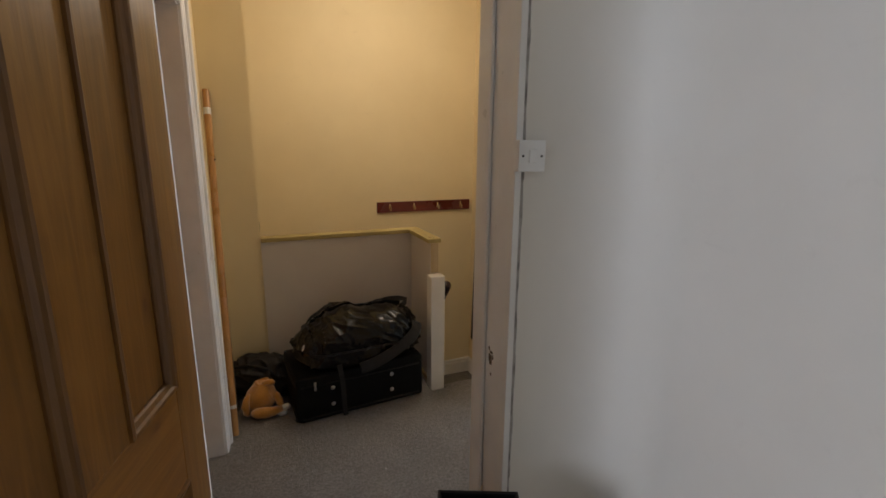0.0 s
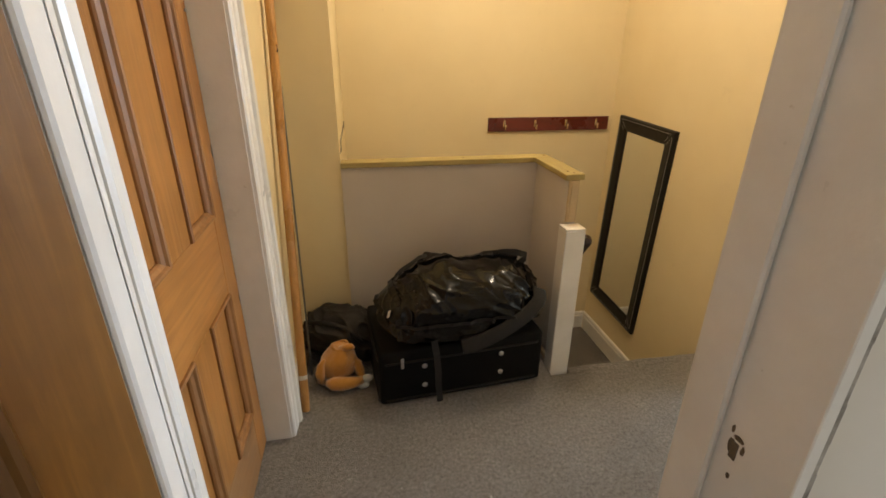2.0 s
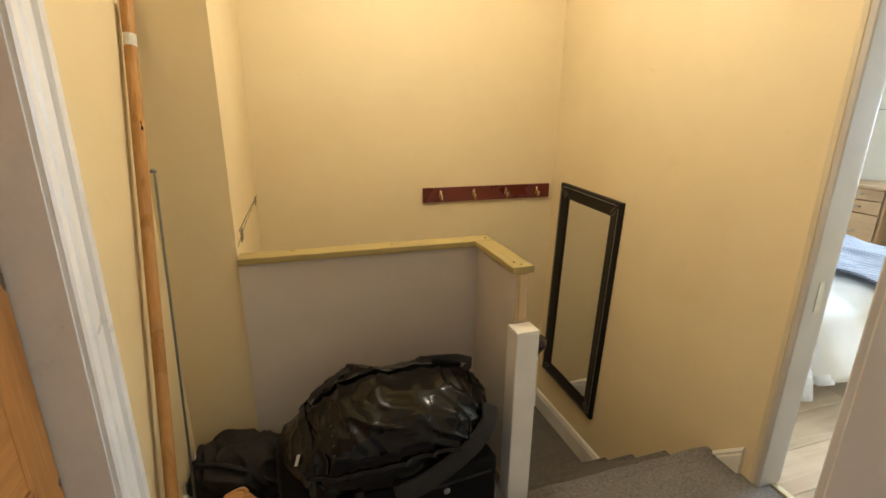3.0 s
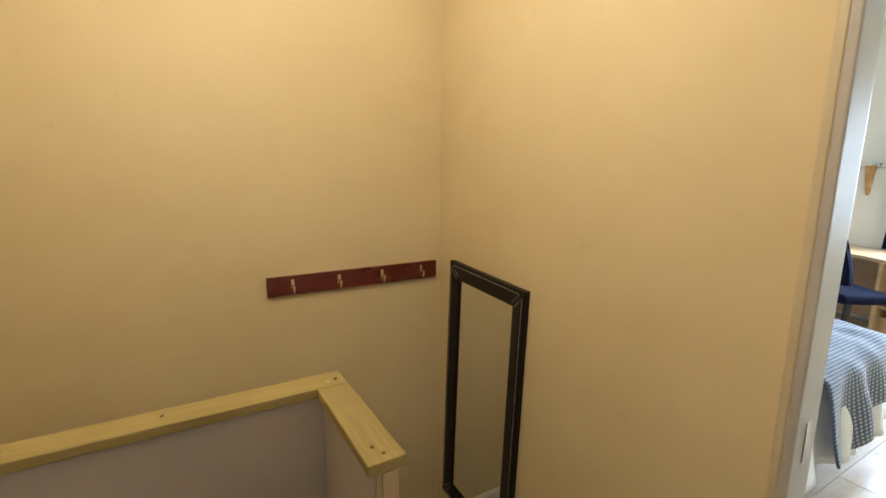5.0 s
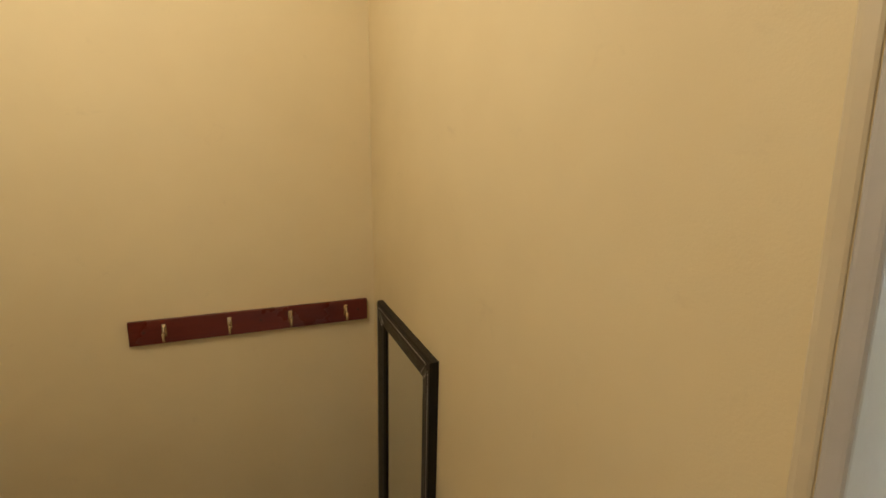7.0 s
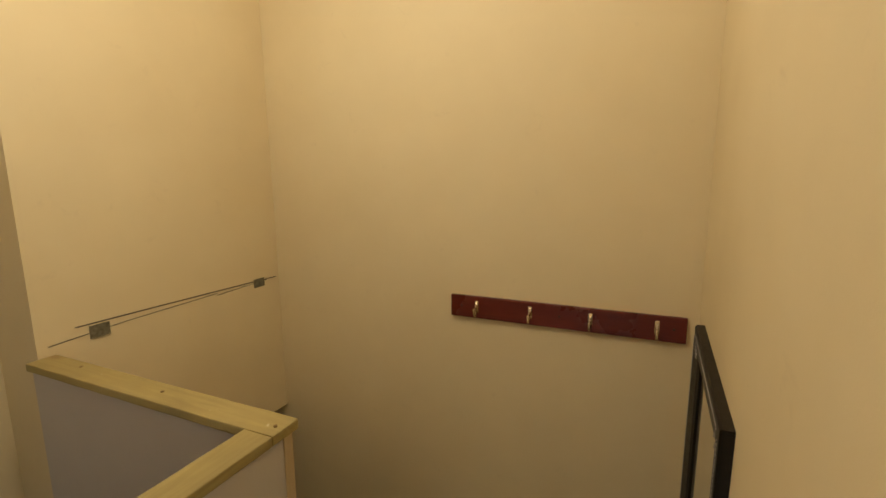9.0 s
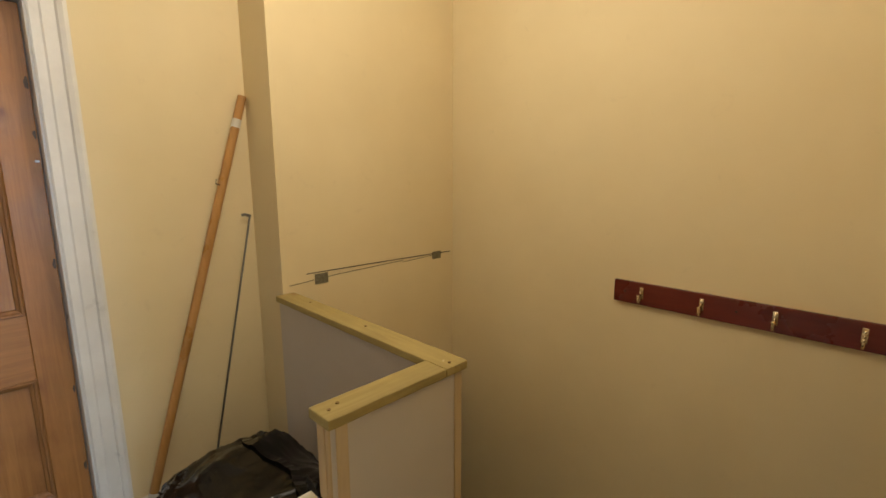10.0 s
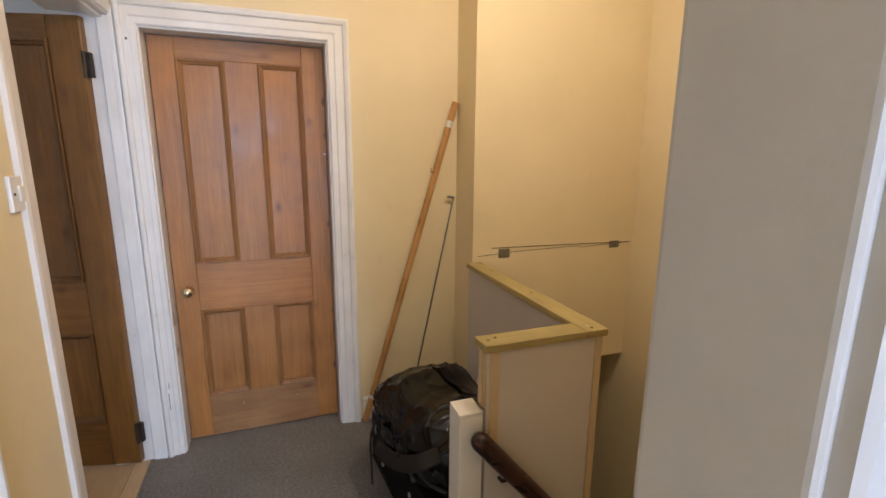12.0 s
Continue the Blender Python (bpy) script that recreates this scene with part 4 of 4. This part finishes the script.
# padded carrying strap drooping across the front
pad = [(0.312, -0.140, 0.085), (0.285, -0.192, 0.052), (0.215, -0.222, 0.010), (0.12, -0.236, -0.034), (0.02, -0.243, -0.068), (-0.06, -0.243, -0.082)]
fine = []
for i in range(41):
    k = i / 40 * (len(pad) - 1)
    j = min(int(k), len(pad) - 2)
    p_1, p_2 = Vector(pad[j]), Vector(pad[j + 1])
    p_0, p_3 = Vector(pad[max(j - 1, 0)]), Vector(pad[min(j + 2, len(pad) - 1)])
    f_ = k - j
    fine.append(0.5 * (2 * p_1 + (p_2 - p_0) * f_ + (2 * p_0 - 5 * p_1 + 4 * p_2 - p_3) * f_ ** 2 + (3 * p_1 - p_0 - 3 * p_2 + p_3) * f_ ** 3))
part("shoulder_strap", bevelled(ribbon(fine, (0, -1, 0.3), 0.058, 0.016), 0.005, 2), WEBBING, duf, "padded black shoulder strap", True)
part("loose_strap", ribbon([(-0.17, -0.228, -0.045), (-0.165, -0.248, -0.10), (-0.160, -0.254, -0.17), (-0.158, -0.250, -0.25), (-0.152, -0.252, -0.33)], (0, -1, 0), 0.026, 0.003), WEBBING, duf, "strap end hanging loose")
part("haul_handle", ribbon([on_bag(0.17, 104, 0.0), on_bag(0.20, 100, 0.012), on_bag(0.235, 96, 0.030), on_bag(0.262, 93, 0.040), on_bag(0.272, 92, 0.022), on_bag(0.278, 92, 0.0)], (0, -1, 0.35), 0.030, 0.004), WEBBING, duf, "flat grab handle standing up")
part("haul_handle", ribbon([on_bag(-0.25, 120, 0.0), on_bag(-0.225, 116, 0.010), on_bag(-0.19, 113, 0.013), on_bag(-0.15, 112, 0.008), on_bag(-0.12, 112, 0.0)], (0, -0.3, 1), 0.022, 0.003), WEBBING, duf, "flat grab handle")
for a in (30, 42, 54, 66):
    c = on_bag(-0.215, a, 0.004)
    part("eyelet", ellipsoid(c, (0.004, 0.004, 0.004), nu=10, nv=6), IRON, duf, smooth=True)
# plain pale bars where small lettering runs along the strap end
part("label_patch", ribbon([on_bag(-0.318, 18, 0.004), on_bag(-0.318, 40, 0.004)], (-1, -0.6, 0.2), 0.016, 0.002), STITCH, duf, "pale printed label")


def pack_shape(u, v):
    s = math.sin(v)
    p = Vector((math.cos(u) * s, math.sin(u) * s, math.cos(v)))
    q = Vector([math.copysign(abs(c) ** 0.7, c) for c in p])
    x, y, z = q.x * 0.185, q.y * 0.13, q.z * (0.118 if q.z > 0 else 0.112)
    n_ = noise.noise(Vector((x * 10, y * 10, z * 9 + 5))) * 0.20 + 0.16 * (1 - abs(noise.noise(Vector((x * 13 + z * 9, y * 11, z * 15))))) ** 5 - 0.05
    z -= 0.10 * max(0.0, x) if q.z > 0 else 0
    return Vector((x, y, z)) * (1 + n_)


pack = thing("backpack", "crumpled charcoal cloth bag beside the suitcase", "bag", pose(0.385, 3.145, 0.118, 0, 0, -14))
part("body", blob(pack_shape, 120, 70), GREYBAG, pack, smooth=True)
part("toggle", boxes((-0.176, -0.158, -0.125, -0.108, 0.015, 0.055), bevel=0.004, segments=2), STEEL, pack, "pale metal toggle")
part("strap", tube([(-0.13, -0.085, 0.10), (-0.05, -0.10, 0.115), (0.05, -0.10, 0.085), (0.12, -0.11, 0.02)], 0.010, 8), WEBBING, pack, smooth=True)

# ---- plush toy: plain dressed bird with two legs ----
toy = thing("plush_toy", "orange plush roast chicken toy with white leg tips", "soft toy", pose(0.368, 2.935, 0, 0, 0, 8) @ Matrix.Scale(0.87, 4))
def bird(u, v):
    """A plump body with a flat cut neck on top."""
    sv = math.sin(v)
    p = Vector((math.cos(u) * sv, math.sin(u) * sv, math.cos(v)))
    w_ = 0.088 * (1.0 - 0.22 * p.z + 0.12 * math.cos(2 * p.z))
    z = min(p.z, 0.86) * 0.108
    k = 1 + 0.10 * noise.noise(p * 2.3 + Vector((3, 1, 2)))
    return Vector((p.x * w_ * k + 0.012 * p.z, p.y * 0.088 * k + 0.02, 0.104 + z))


part("body", blob(bird, 40, 26), PLUSH, toy, smooth=True)
part("neck_rim", tube([(0.014 + 0.040 * math.cos(t_ * math.pi / 8), 0.02 + 0.040 * math.sin(t_ * math.pi / 8), 0.197 + 0.006 * math.sin(t_)) for t_ in range(17)], 0.008, 8), PLUSH, toy, smooth=True)


def limb(name, pts, radii, tip=False):
    q = [Vector(p) for p in pts]
    bm = bmesh.new()
    loops = []
    n_ = len(q) - 1
    for i, p in enumerate(q):
        dq = (q[min(i + 1, n_)] - q[max(i - 1, 0)]).normalized().to_track_quat('Z', 'Y')
        loops.append([bm.verts.new(p + dq @ Vector((radii[i] * math.cos(j * math.pi / 8), radii[i] * math.sin(j * math.pi / 8), 0))) for j in range(16)])
    for s0, s1 in zip(loops, loops[1:]):
        for j in range(16):
            bm.faces.new((s0[j], s0[(j + 1) % 16], s1[(j + 1) % 16], s1[j]))
    bm.faces.new(loops[0])
    bm.faces.new(loops[-1])
    leg = part(name, bm, PLUSH, toy, smooth=True)
    if tip:
        e = q[-1] + (q[-1] - q[-2]).normalized() * 0.022
        e.z = max(e.z, 0.019)
        part("leg_tip", ellipsoid(e, (0.030, 0.018, 0.019), 0.3, 14, 20, 12), PLUSHW, leg, "white plush bone tip", True)


limb("wing", [(-0.070, -0.01, 0.150), (-0.092, -0.02, 0.120), (-0.100, -0.03, 0.080), (-0.096, -0.035, 0.040), (-0.085, -0.04, 0.020)], (0.008, 0.020, 0.026, 0.022, 0.008))
limb("wing", [(0.010, 0.0, 0.196), (0.040, -0.015, 0.204), (0.066, -0.025, 0.206), (0.082, -0.030, 0.200)], (0.010, 0.019, 0.019, 0.007))
limb("leg", [(-0.075, -0.070, 0.050), (-0.045, -0.085, 0.050), (0.0, -0.095, 0.046), (0.055, -0.098, 0.044), (0.105, -0.094, 0.048)], (0.014, 0.034, 0.036, 0.028, 0.019), True)
limb("leg", [(0.070, -0.010, 0.130), (0.088, -0.025, 0.108), (0.098, -0.045, 0.075), (0.102, -0.065, 0.045), (0.104, -0.085, 0.024)], (0.012, 0.022, 0.024, 0.020, 0.015), True)

# ---- black storage box by the front room doorway ----
bin_ = thing("storage_box", "open black fabric storage box on the floor", "storage box", pose(0.896, 1.334, 0, 0, 0, -24))
BX, BY, BH = 0.115, 0.15, 0.450
part("side", boxes((-BX, BX, BY - 0.008, BY, 0.0, BH), bevel=0.002, segments=1), CASEM, bin_)
part("side", boxes((-BX, BX, -BY, -BY + 0.008, 0.0, BH), bevel=0.002, segments=1), CASEM, bin_)
part("side", boxes((-BX, -BX + 0.008, -BY + 0.008, BY - 0.008, 0.0, BH), bevel=0.002, segments=1), CASEM, bin_)
part("side", boxes((BX - 0.008, BX, -BY + 0.008, BY - 0.008, 0.0, BH), bevel=0.002, segments=1), CASEM, bin_)
part("base", boxes((-BX + 0.008, BX - 0.008, -BY + 0.008, BY - 0.008, 0.0, 0.01)), CASEM, bin_)
part("rim", tube([(-BX, -BY, BH), (BX, -BY, BH), (BX, BY, BH), (-BX, BY, BH), (-BX, -BY, BH)], 0.006, 8), WEBBING, bin_, smooth=True)
parcel = thing("paper_scrap", "crumpled pale paper lying in the storage box", "paper", pose(0.89, 1.37, 0.012))
part("sheet", ellipsoid((0, 0, 0.17), (0.05, 0.04, 0.17), 0.3, 14, 24, 16), PLUSHW, parcel)

# ---- bedroom ----
bed = thing("bed", "double bed with white duvet", "bed")
BX0, BX1, BY0, BY1 = 3.05, 4.28, 3.02, 4.92
part("base", boxes((BX0 + 0.06, BX1, BY0 + 0.05, BY1, 0.10, 0.32), bevel=0.02, segments=2), GREYBAG, bed, "dark divan base")
part("mattress", boxes((BX0 + 0.04, BX1, BY0 + 0.03, BY1, 0.32, 0.50), bevel=0.04, segments=3), DUVET, bed)
for x in (BX0 + 0.15, BX1 - 0.15):
    for y in (BY0 + 0.15, BY1 - 0.15):
        part("leg", cylinder(bmesh.new(), (x, y, 0), (x, y, 0.10), 0.025), PLASB, bed)


def draped(x0, x1, y0, y1, top, hang_x, hang_y, thick, amp, seed, nx=70, ny=70, flip=False, taper=0.0):
    """A soft cover over the bed: flat on top, falling over the edges at x0 (or, flipped, x1) and y0 in folds."""
    bm = bmesh.new()
    rows = []
    lx, ly = hang_x, hang_y
    for i in range(nx + 1):
        row = []
        for j in range(ny + 1):
            u = -lx + (x1 - x0 + lx) * i / nx
            lv = ly * (1 - taper * (1 - min(1.0, max(0.0, u / 0.6))))
            v = -lv + (y1 - y0 + lv) * j / ny
            ox, oy = max(0.0, -u), max(0.0, -v)
            r = 0.10
            def fall(o):
                if o <= 0:
                    return 0.0, 0.0
                a = min(o / r, math.pi / 2)
                return r * math.sin(a), r * (1 - math.cos(a)) + max(0, o - r * math.pi / 2)
            hx, zx = fall(ox)
            hy, zy = fall(oy)
            down = max(zx, zy) + 0.22 * min(zx, zy)
            wob = amp * noise.noise(Vector((u * 3.2 + seed, v * 3.2, seed)))
            wob += amp * 0.5 * noise.noise(Vector((u * 8 + seed, v * 8, 3 + seed)))
            ripple = min(1.0, down / 0.25) * amp * 1.1 * math.sin((u if zy > zx else v) * 15 + 3 * noise.noise(Vector((u * 2, v * 2, seed))))
            hx, hy = hx + 0.20 * max(0, zx - 0.1), hy + 0.20 * max(0, zy - 0.1)
            px = x0 + max(u, 0) - hx - (ripple if zx >= zy else 0)
            py = y0 + max(v, 0) - hy - (ripple if zy > zx else 0)
            pz = top - down + wob * (1.0 if down < 0.05 else 0.25)
            if pz < 0.09:
                pz = 0.09 * math.exp((pz - 0.09) / 0.09)
            row.append(bm.verts.new((x0 + x1 - px if flip else px, py, pz)))
        rows.append(row)
    for a, b in zip(rows, rows[1:]):
        for j in range(ny):
            bm.faces.new((a[j], a[j + 1], b[j + 1], b[j]))
    bm.normal_update()
    under = [[bm.verts.new(v.co - v.normal * (thick if v.normal.z > 0 else -thick)) for v in row] for row in rows]
    for a, b in zip(under, under[1:]):
        for j in range(ny):
            bm.faces.new((a[j], b[j], b[j + 1], a[j + 1]))
    edge = [(i, 0) for i in range(nx)] + [(nx, j) for j in range(ny)] + [(i, ny) for i in range(nx, 0, -1)] + [(0, j) for j in range(ny, 0, -1)]
    for (i0, j0), (i1, j1) in zip(edge, edge[1:] + edge[:1]):
        bm.faces.new((rows[i0][j0], rows[i1][j1], under[i1][j1], under[i0][j0]))
    return bm


duvet = solid("duvet", draped(BX0 + 0.02, BX1, BY0, BY1, 0.560, 0.42, 0.44, 0.02, 0.030, 2.0), DUVET, "crumpled white duvet hanging over the bed's edge", "duvet", smooth=True)
blanket = solid("blanket", draped(3.46, BX1 + 0.02, BY0 - 0.03, BY1 - 0.6, 0.625, 0.16, 0.47, 0.012, 0.028, 9.0, flip=True, taper=0.55), WAFFLE, "blue-grey waffle blanket thrown across the bed", "blanket", smooth=True)

desk = thing("desk", "beech laminate desk with drawers and an open shelf", "desk")
bm = bmesh.new()
outline = [(6.98, 2.8), (6.98, 5.2), (6.38, 5.2)] + [(6.38 - 0.30 * math.sin(math.pi / 2 * k / 8) ** 2, 3.86 - 0.09 * k) for k in range(0, 9)] + [(6.08, 2.8)]
lo = [bm.verts.new((x, y, 0.700)) for x, y in outline]
hi = [bm.verts.new((x, y, 0.730)) for x, y in outline]
bm.faces.new(lo); bm.faces.new(hi)
for i in range(len(outline)):
    j = (i + 1) % len(outline)
    bm.faces.new((lo[i], lo[j], hi[j], hi[i]))
part("top", bm, BEECH, desk)
for y in (2.86, 3.54, 4.62, 5.14):
    part("side", boxes((6.25 if y < 4 else 6.42, 6.96, y, y + 0.025, 0, 0.70), bevel=0.002, segments=1), BEECH, desk)
part("shelf", boxes((6.32, 6.94, 2.885, 3.54, 0.29, 0.315), bevel=0.002, segments=1), BEECH, desk)
part("back", boxes((6.94, 6.955, 2.885, 5.14, 0.05, 0.70)), BEECH, desk)
part("plinth", boxes((6.40, 6.43, 2.885, 3.54, 0, 0.20), bevel=0.002, segments=1), BEECH, desk)
for z0, z1 in ((0.58, 0.695), (0.44, 0.57), (0.06, 0.43)):
    dr = part("drawer", boxes((6.40, 6.418, 4.65, 5.13, z0, z1), bevel=0.002, segments=1), BEECH, desk)
    part("handle", tube([(6.40, 4.83, (z0 + z1) / 2), (6.376, 4.83, (z0 + z1) / 2), (6.376, 4.96, (z0 + z1) / 2), (6.40, 4.96, (z0 + z1) / 2)], 0.006, 8), STEEL, dr, "steel bar handle")

chair = thing("office_chair", "navy fabric swivel office chair at the desk", "chair", pose(5.86, 3.61, 0, 0, 0, 58))
bm = boxes((-0.21, 0.21, -0.21, 0.22, 0.43, 0.51), bevel=0.035, segments=3)
part("seat", bm, CHAIRC, chair, smooth=True)
bm = boxes((-0.21, 0.21, -0.03, 0.03, 0.0, 0.42))
bmesh.ops.subdivide_edges(bm, edges=bm.edges[:], cuts=3, use_grid_fill=True)
for v in bm.verts:
    v.co.x *= 1 - 0.28 * max(0, v.co.z - 0.15) / 0.27 * 0.8
    v.co.y += 0.10 * (v.co.x / 0.21) ** 2 * -0.4
bmesh.ops.bevel(bm, geom=[e for e in bm.edges if e.calc_face_angle(0) > 0.8], offset=0.02, segments=3, affect='EDGES')
part("backrest", bm, CHAIRC, chair, smooth=True, at=pose(0, 0.22, 0.58, -8, 0, 0))
part("back_bar", tube([(0, 0.05, 0.44), (0, 0.24, 0.44), (0, 0.27, 0.52), (0, 0.26, 0.70)], 0.016, 8), PLASB, chair, smooth=True)
part("column", cylinder(bmesh.new(), (0, 0, 0.10), (0, 0, 0.43), 0.028), PLASB, chair)
for k in range(5):
    a = 2 * math.pi * k / 5
    lg = part("foot_arm", tube([(0, 0, 0.12), (0.15 * math.cos(a), 0.15 * math.sin(a), 0.10), (0.28 * math.cos(a), 0.28 * math.sin(a), 0.075)], 0.018, 8), PLASB, chair)
    part("castor", ellipsoid((0.28 * math.cos(a), 0.28 * math.sin(a), 0.03), (0.03, 0.03, 0.03), nu=14, nv=8), PLASB, lg, smooth=True)

curtain = thing("curtain", "navy blue pleated curtain beside the bedroom window", "curtain")
bm = bmesh.new()
cols = 60
rows = []
for j in range(9):
    z = 0.74 + (2.76 - 0.74) * j / 8
    row = []
    for i in range(cols + 1):
        y = 3.40 + (0.36 - 0.02 * math.sin(j)) * i / cols
        row.append(bm.verts.new((6.93 + 0.028 * math.sin(i * 0.95) + 0.006 * noise.noise(Vector((i * 0.4, j * 0.7, 0))), y, z)))
    rows.append(row)
for a, b in zip(rows, rows[1:]):
    for i in range(cols):
        bm.faces.new((a[i], a[i + 1], b[i + 1], b[i]))
bmesh.ops.solidify(bm, geom=bm.faces[:], thickness=0.004)
part("drape", bm, NAVY, curtain, smooth=True)
part("pole", cylinder(bmesh.new(), (6.93, 1.8, 2.77), (6.93, 3.82, 2.77), 0.012), STEEL, curtain)
part("finial", ellipsoid((6.93, 3.84, 2.77), (0.022, 0.022, 0.022), nu=14, nv=8), STEEL, curtain, smooth=True)
for y in (1.88, 3.79):
    part("pole_bracket", tube([(6.998, y, 2.77), (6.93, y, 2.77)], 0.008, 8), STEEL, curtain)

window = thing("window_1", "white framed bedroom window", "window")
tagged(window, kind="structure")
fr = part("window_frame", boxes((7.02, 7.08, 1.95, 2.01, 0.8, 2.55), (7.02, 7.08, 3.54, 3.6, 0.8, 2.55), (7.02, 7.08, 2.01, 3.54, 0.8, 0.86), (7.02, 7.08, 2.01, 3.54, 2.49, 2.55), (7.02, 7.08, 2.745, 2.805, 0.86, 2.49), bevel=0.004, segments=1), UPVC, window)
for y0, y1 in ((2.01, 2.745), (2.805, 3.54)):
    pn = part("pane", boxes((7.045, 7.051, y0, y1, 0.86, 2.49)), GLASS, window)
    pn.visible_shadow = False
part("window_sill", boxes((6.96, 7.02, 1.93, 3.62, 0.775, 0.80), bevel=0.004, segments=2), UPVC, window)
window_b = thing("window_2", "white framed front room window", "window")
tagged(window_b, kind="structure")
part("window_frame", boxes((-3.08, -3.02, WY0, WY0 + 0.05, 0.75, 2.2), (-3.08, -3.02, WY1 - 0.05, WY1, 0.75, 2.2), (-3.08, -3.02, WY0 + 0.05, WY1 - 0.05, 0.75, 0.80), (-3.08, -3.02, WY0 + 0.05, WY1 - 0.05, 2.15, 2.2), bevel=0.004, segments=1), UPVC, window_b)
pn = part("pane", boxes((-3.053, -3.047, WY0 + 0.05, WY1 - 0.05, 0.80, 2.15)), GLASS, window_b)
pn.visible_shadow = False

wb = thing("wall_bracket", "small wooden bracket with a thin wire on bedroom wall", "bracket")
bm = bmesh.new()
pts = [(6.998, 1.24), (6.998, 1.53), (6.93, 1.53), (6.97, 1.26)]
va = [bm.verts.new((x, 3.915 + (0.022 if z < 1.4 else 0.0), z)) for x, z in pts]
vb = [bm.verts.new((x, 3.985 - (0.022 if z < 1.4 else 0.0), z)) for x, z in pts]
bm.faces.new(va); bm.faces.new(vb[::-1])
for i in range(4):
    bm.faces.new((va[i], va[(i + 1) % 4], vb[(i + 1) % 4], vb[i]))
part("block", bevelled(bm, 0.003, 1), POLEW, wb)
part("clip", boxes((6.93, 6.998, 3.88, 3.94, 1.53, 1.56), bevel=0.003, segments=1), STEEL, wb)
part("wire", tube([(6.99, 3.80, 1.51), (6.99, 4.5, 1.505), (6.99, 5.6, 1.51)], 0.003, 6), PENCIL, wb)

ground = solid("ground", boxes((-300, 300, -300, 300, -4.2, -4.0)), mottled("lawn_green", (0.05, 0.09, 0.03), (0.08, 0.12, 0.05), 0.3, 0.9, 0.05, 20, 0.4), "grass ground outside the windows", "ground", "structure")

rest_front = solid("floor_front_room_rest", boxes((-3.0, -1.4, -2.1, 1.553, -0.1, -0.001), (3.2, 5.0, -2.1, 1.553, -0.1, -0.001), (-1.4, 3.2, -2.1, -1.6, -0.1, -0.001)), PLANK, "oak laminate floor along the room's edges", "floor", "structure")
# ---- floorboards, last ----
floorboards("floor_front_room", -1.4, 3.2, -1.6, 1.698, 0.19, 1.2, PLANK, "light oak laminate floor of the front room")
floorboards("floor_bedroom", 2.402, 7.0, 1.76, 5.7, 0.19, 1.2, PLANKG, "pale brown oak laminate bedroom floor")
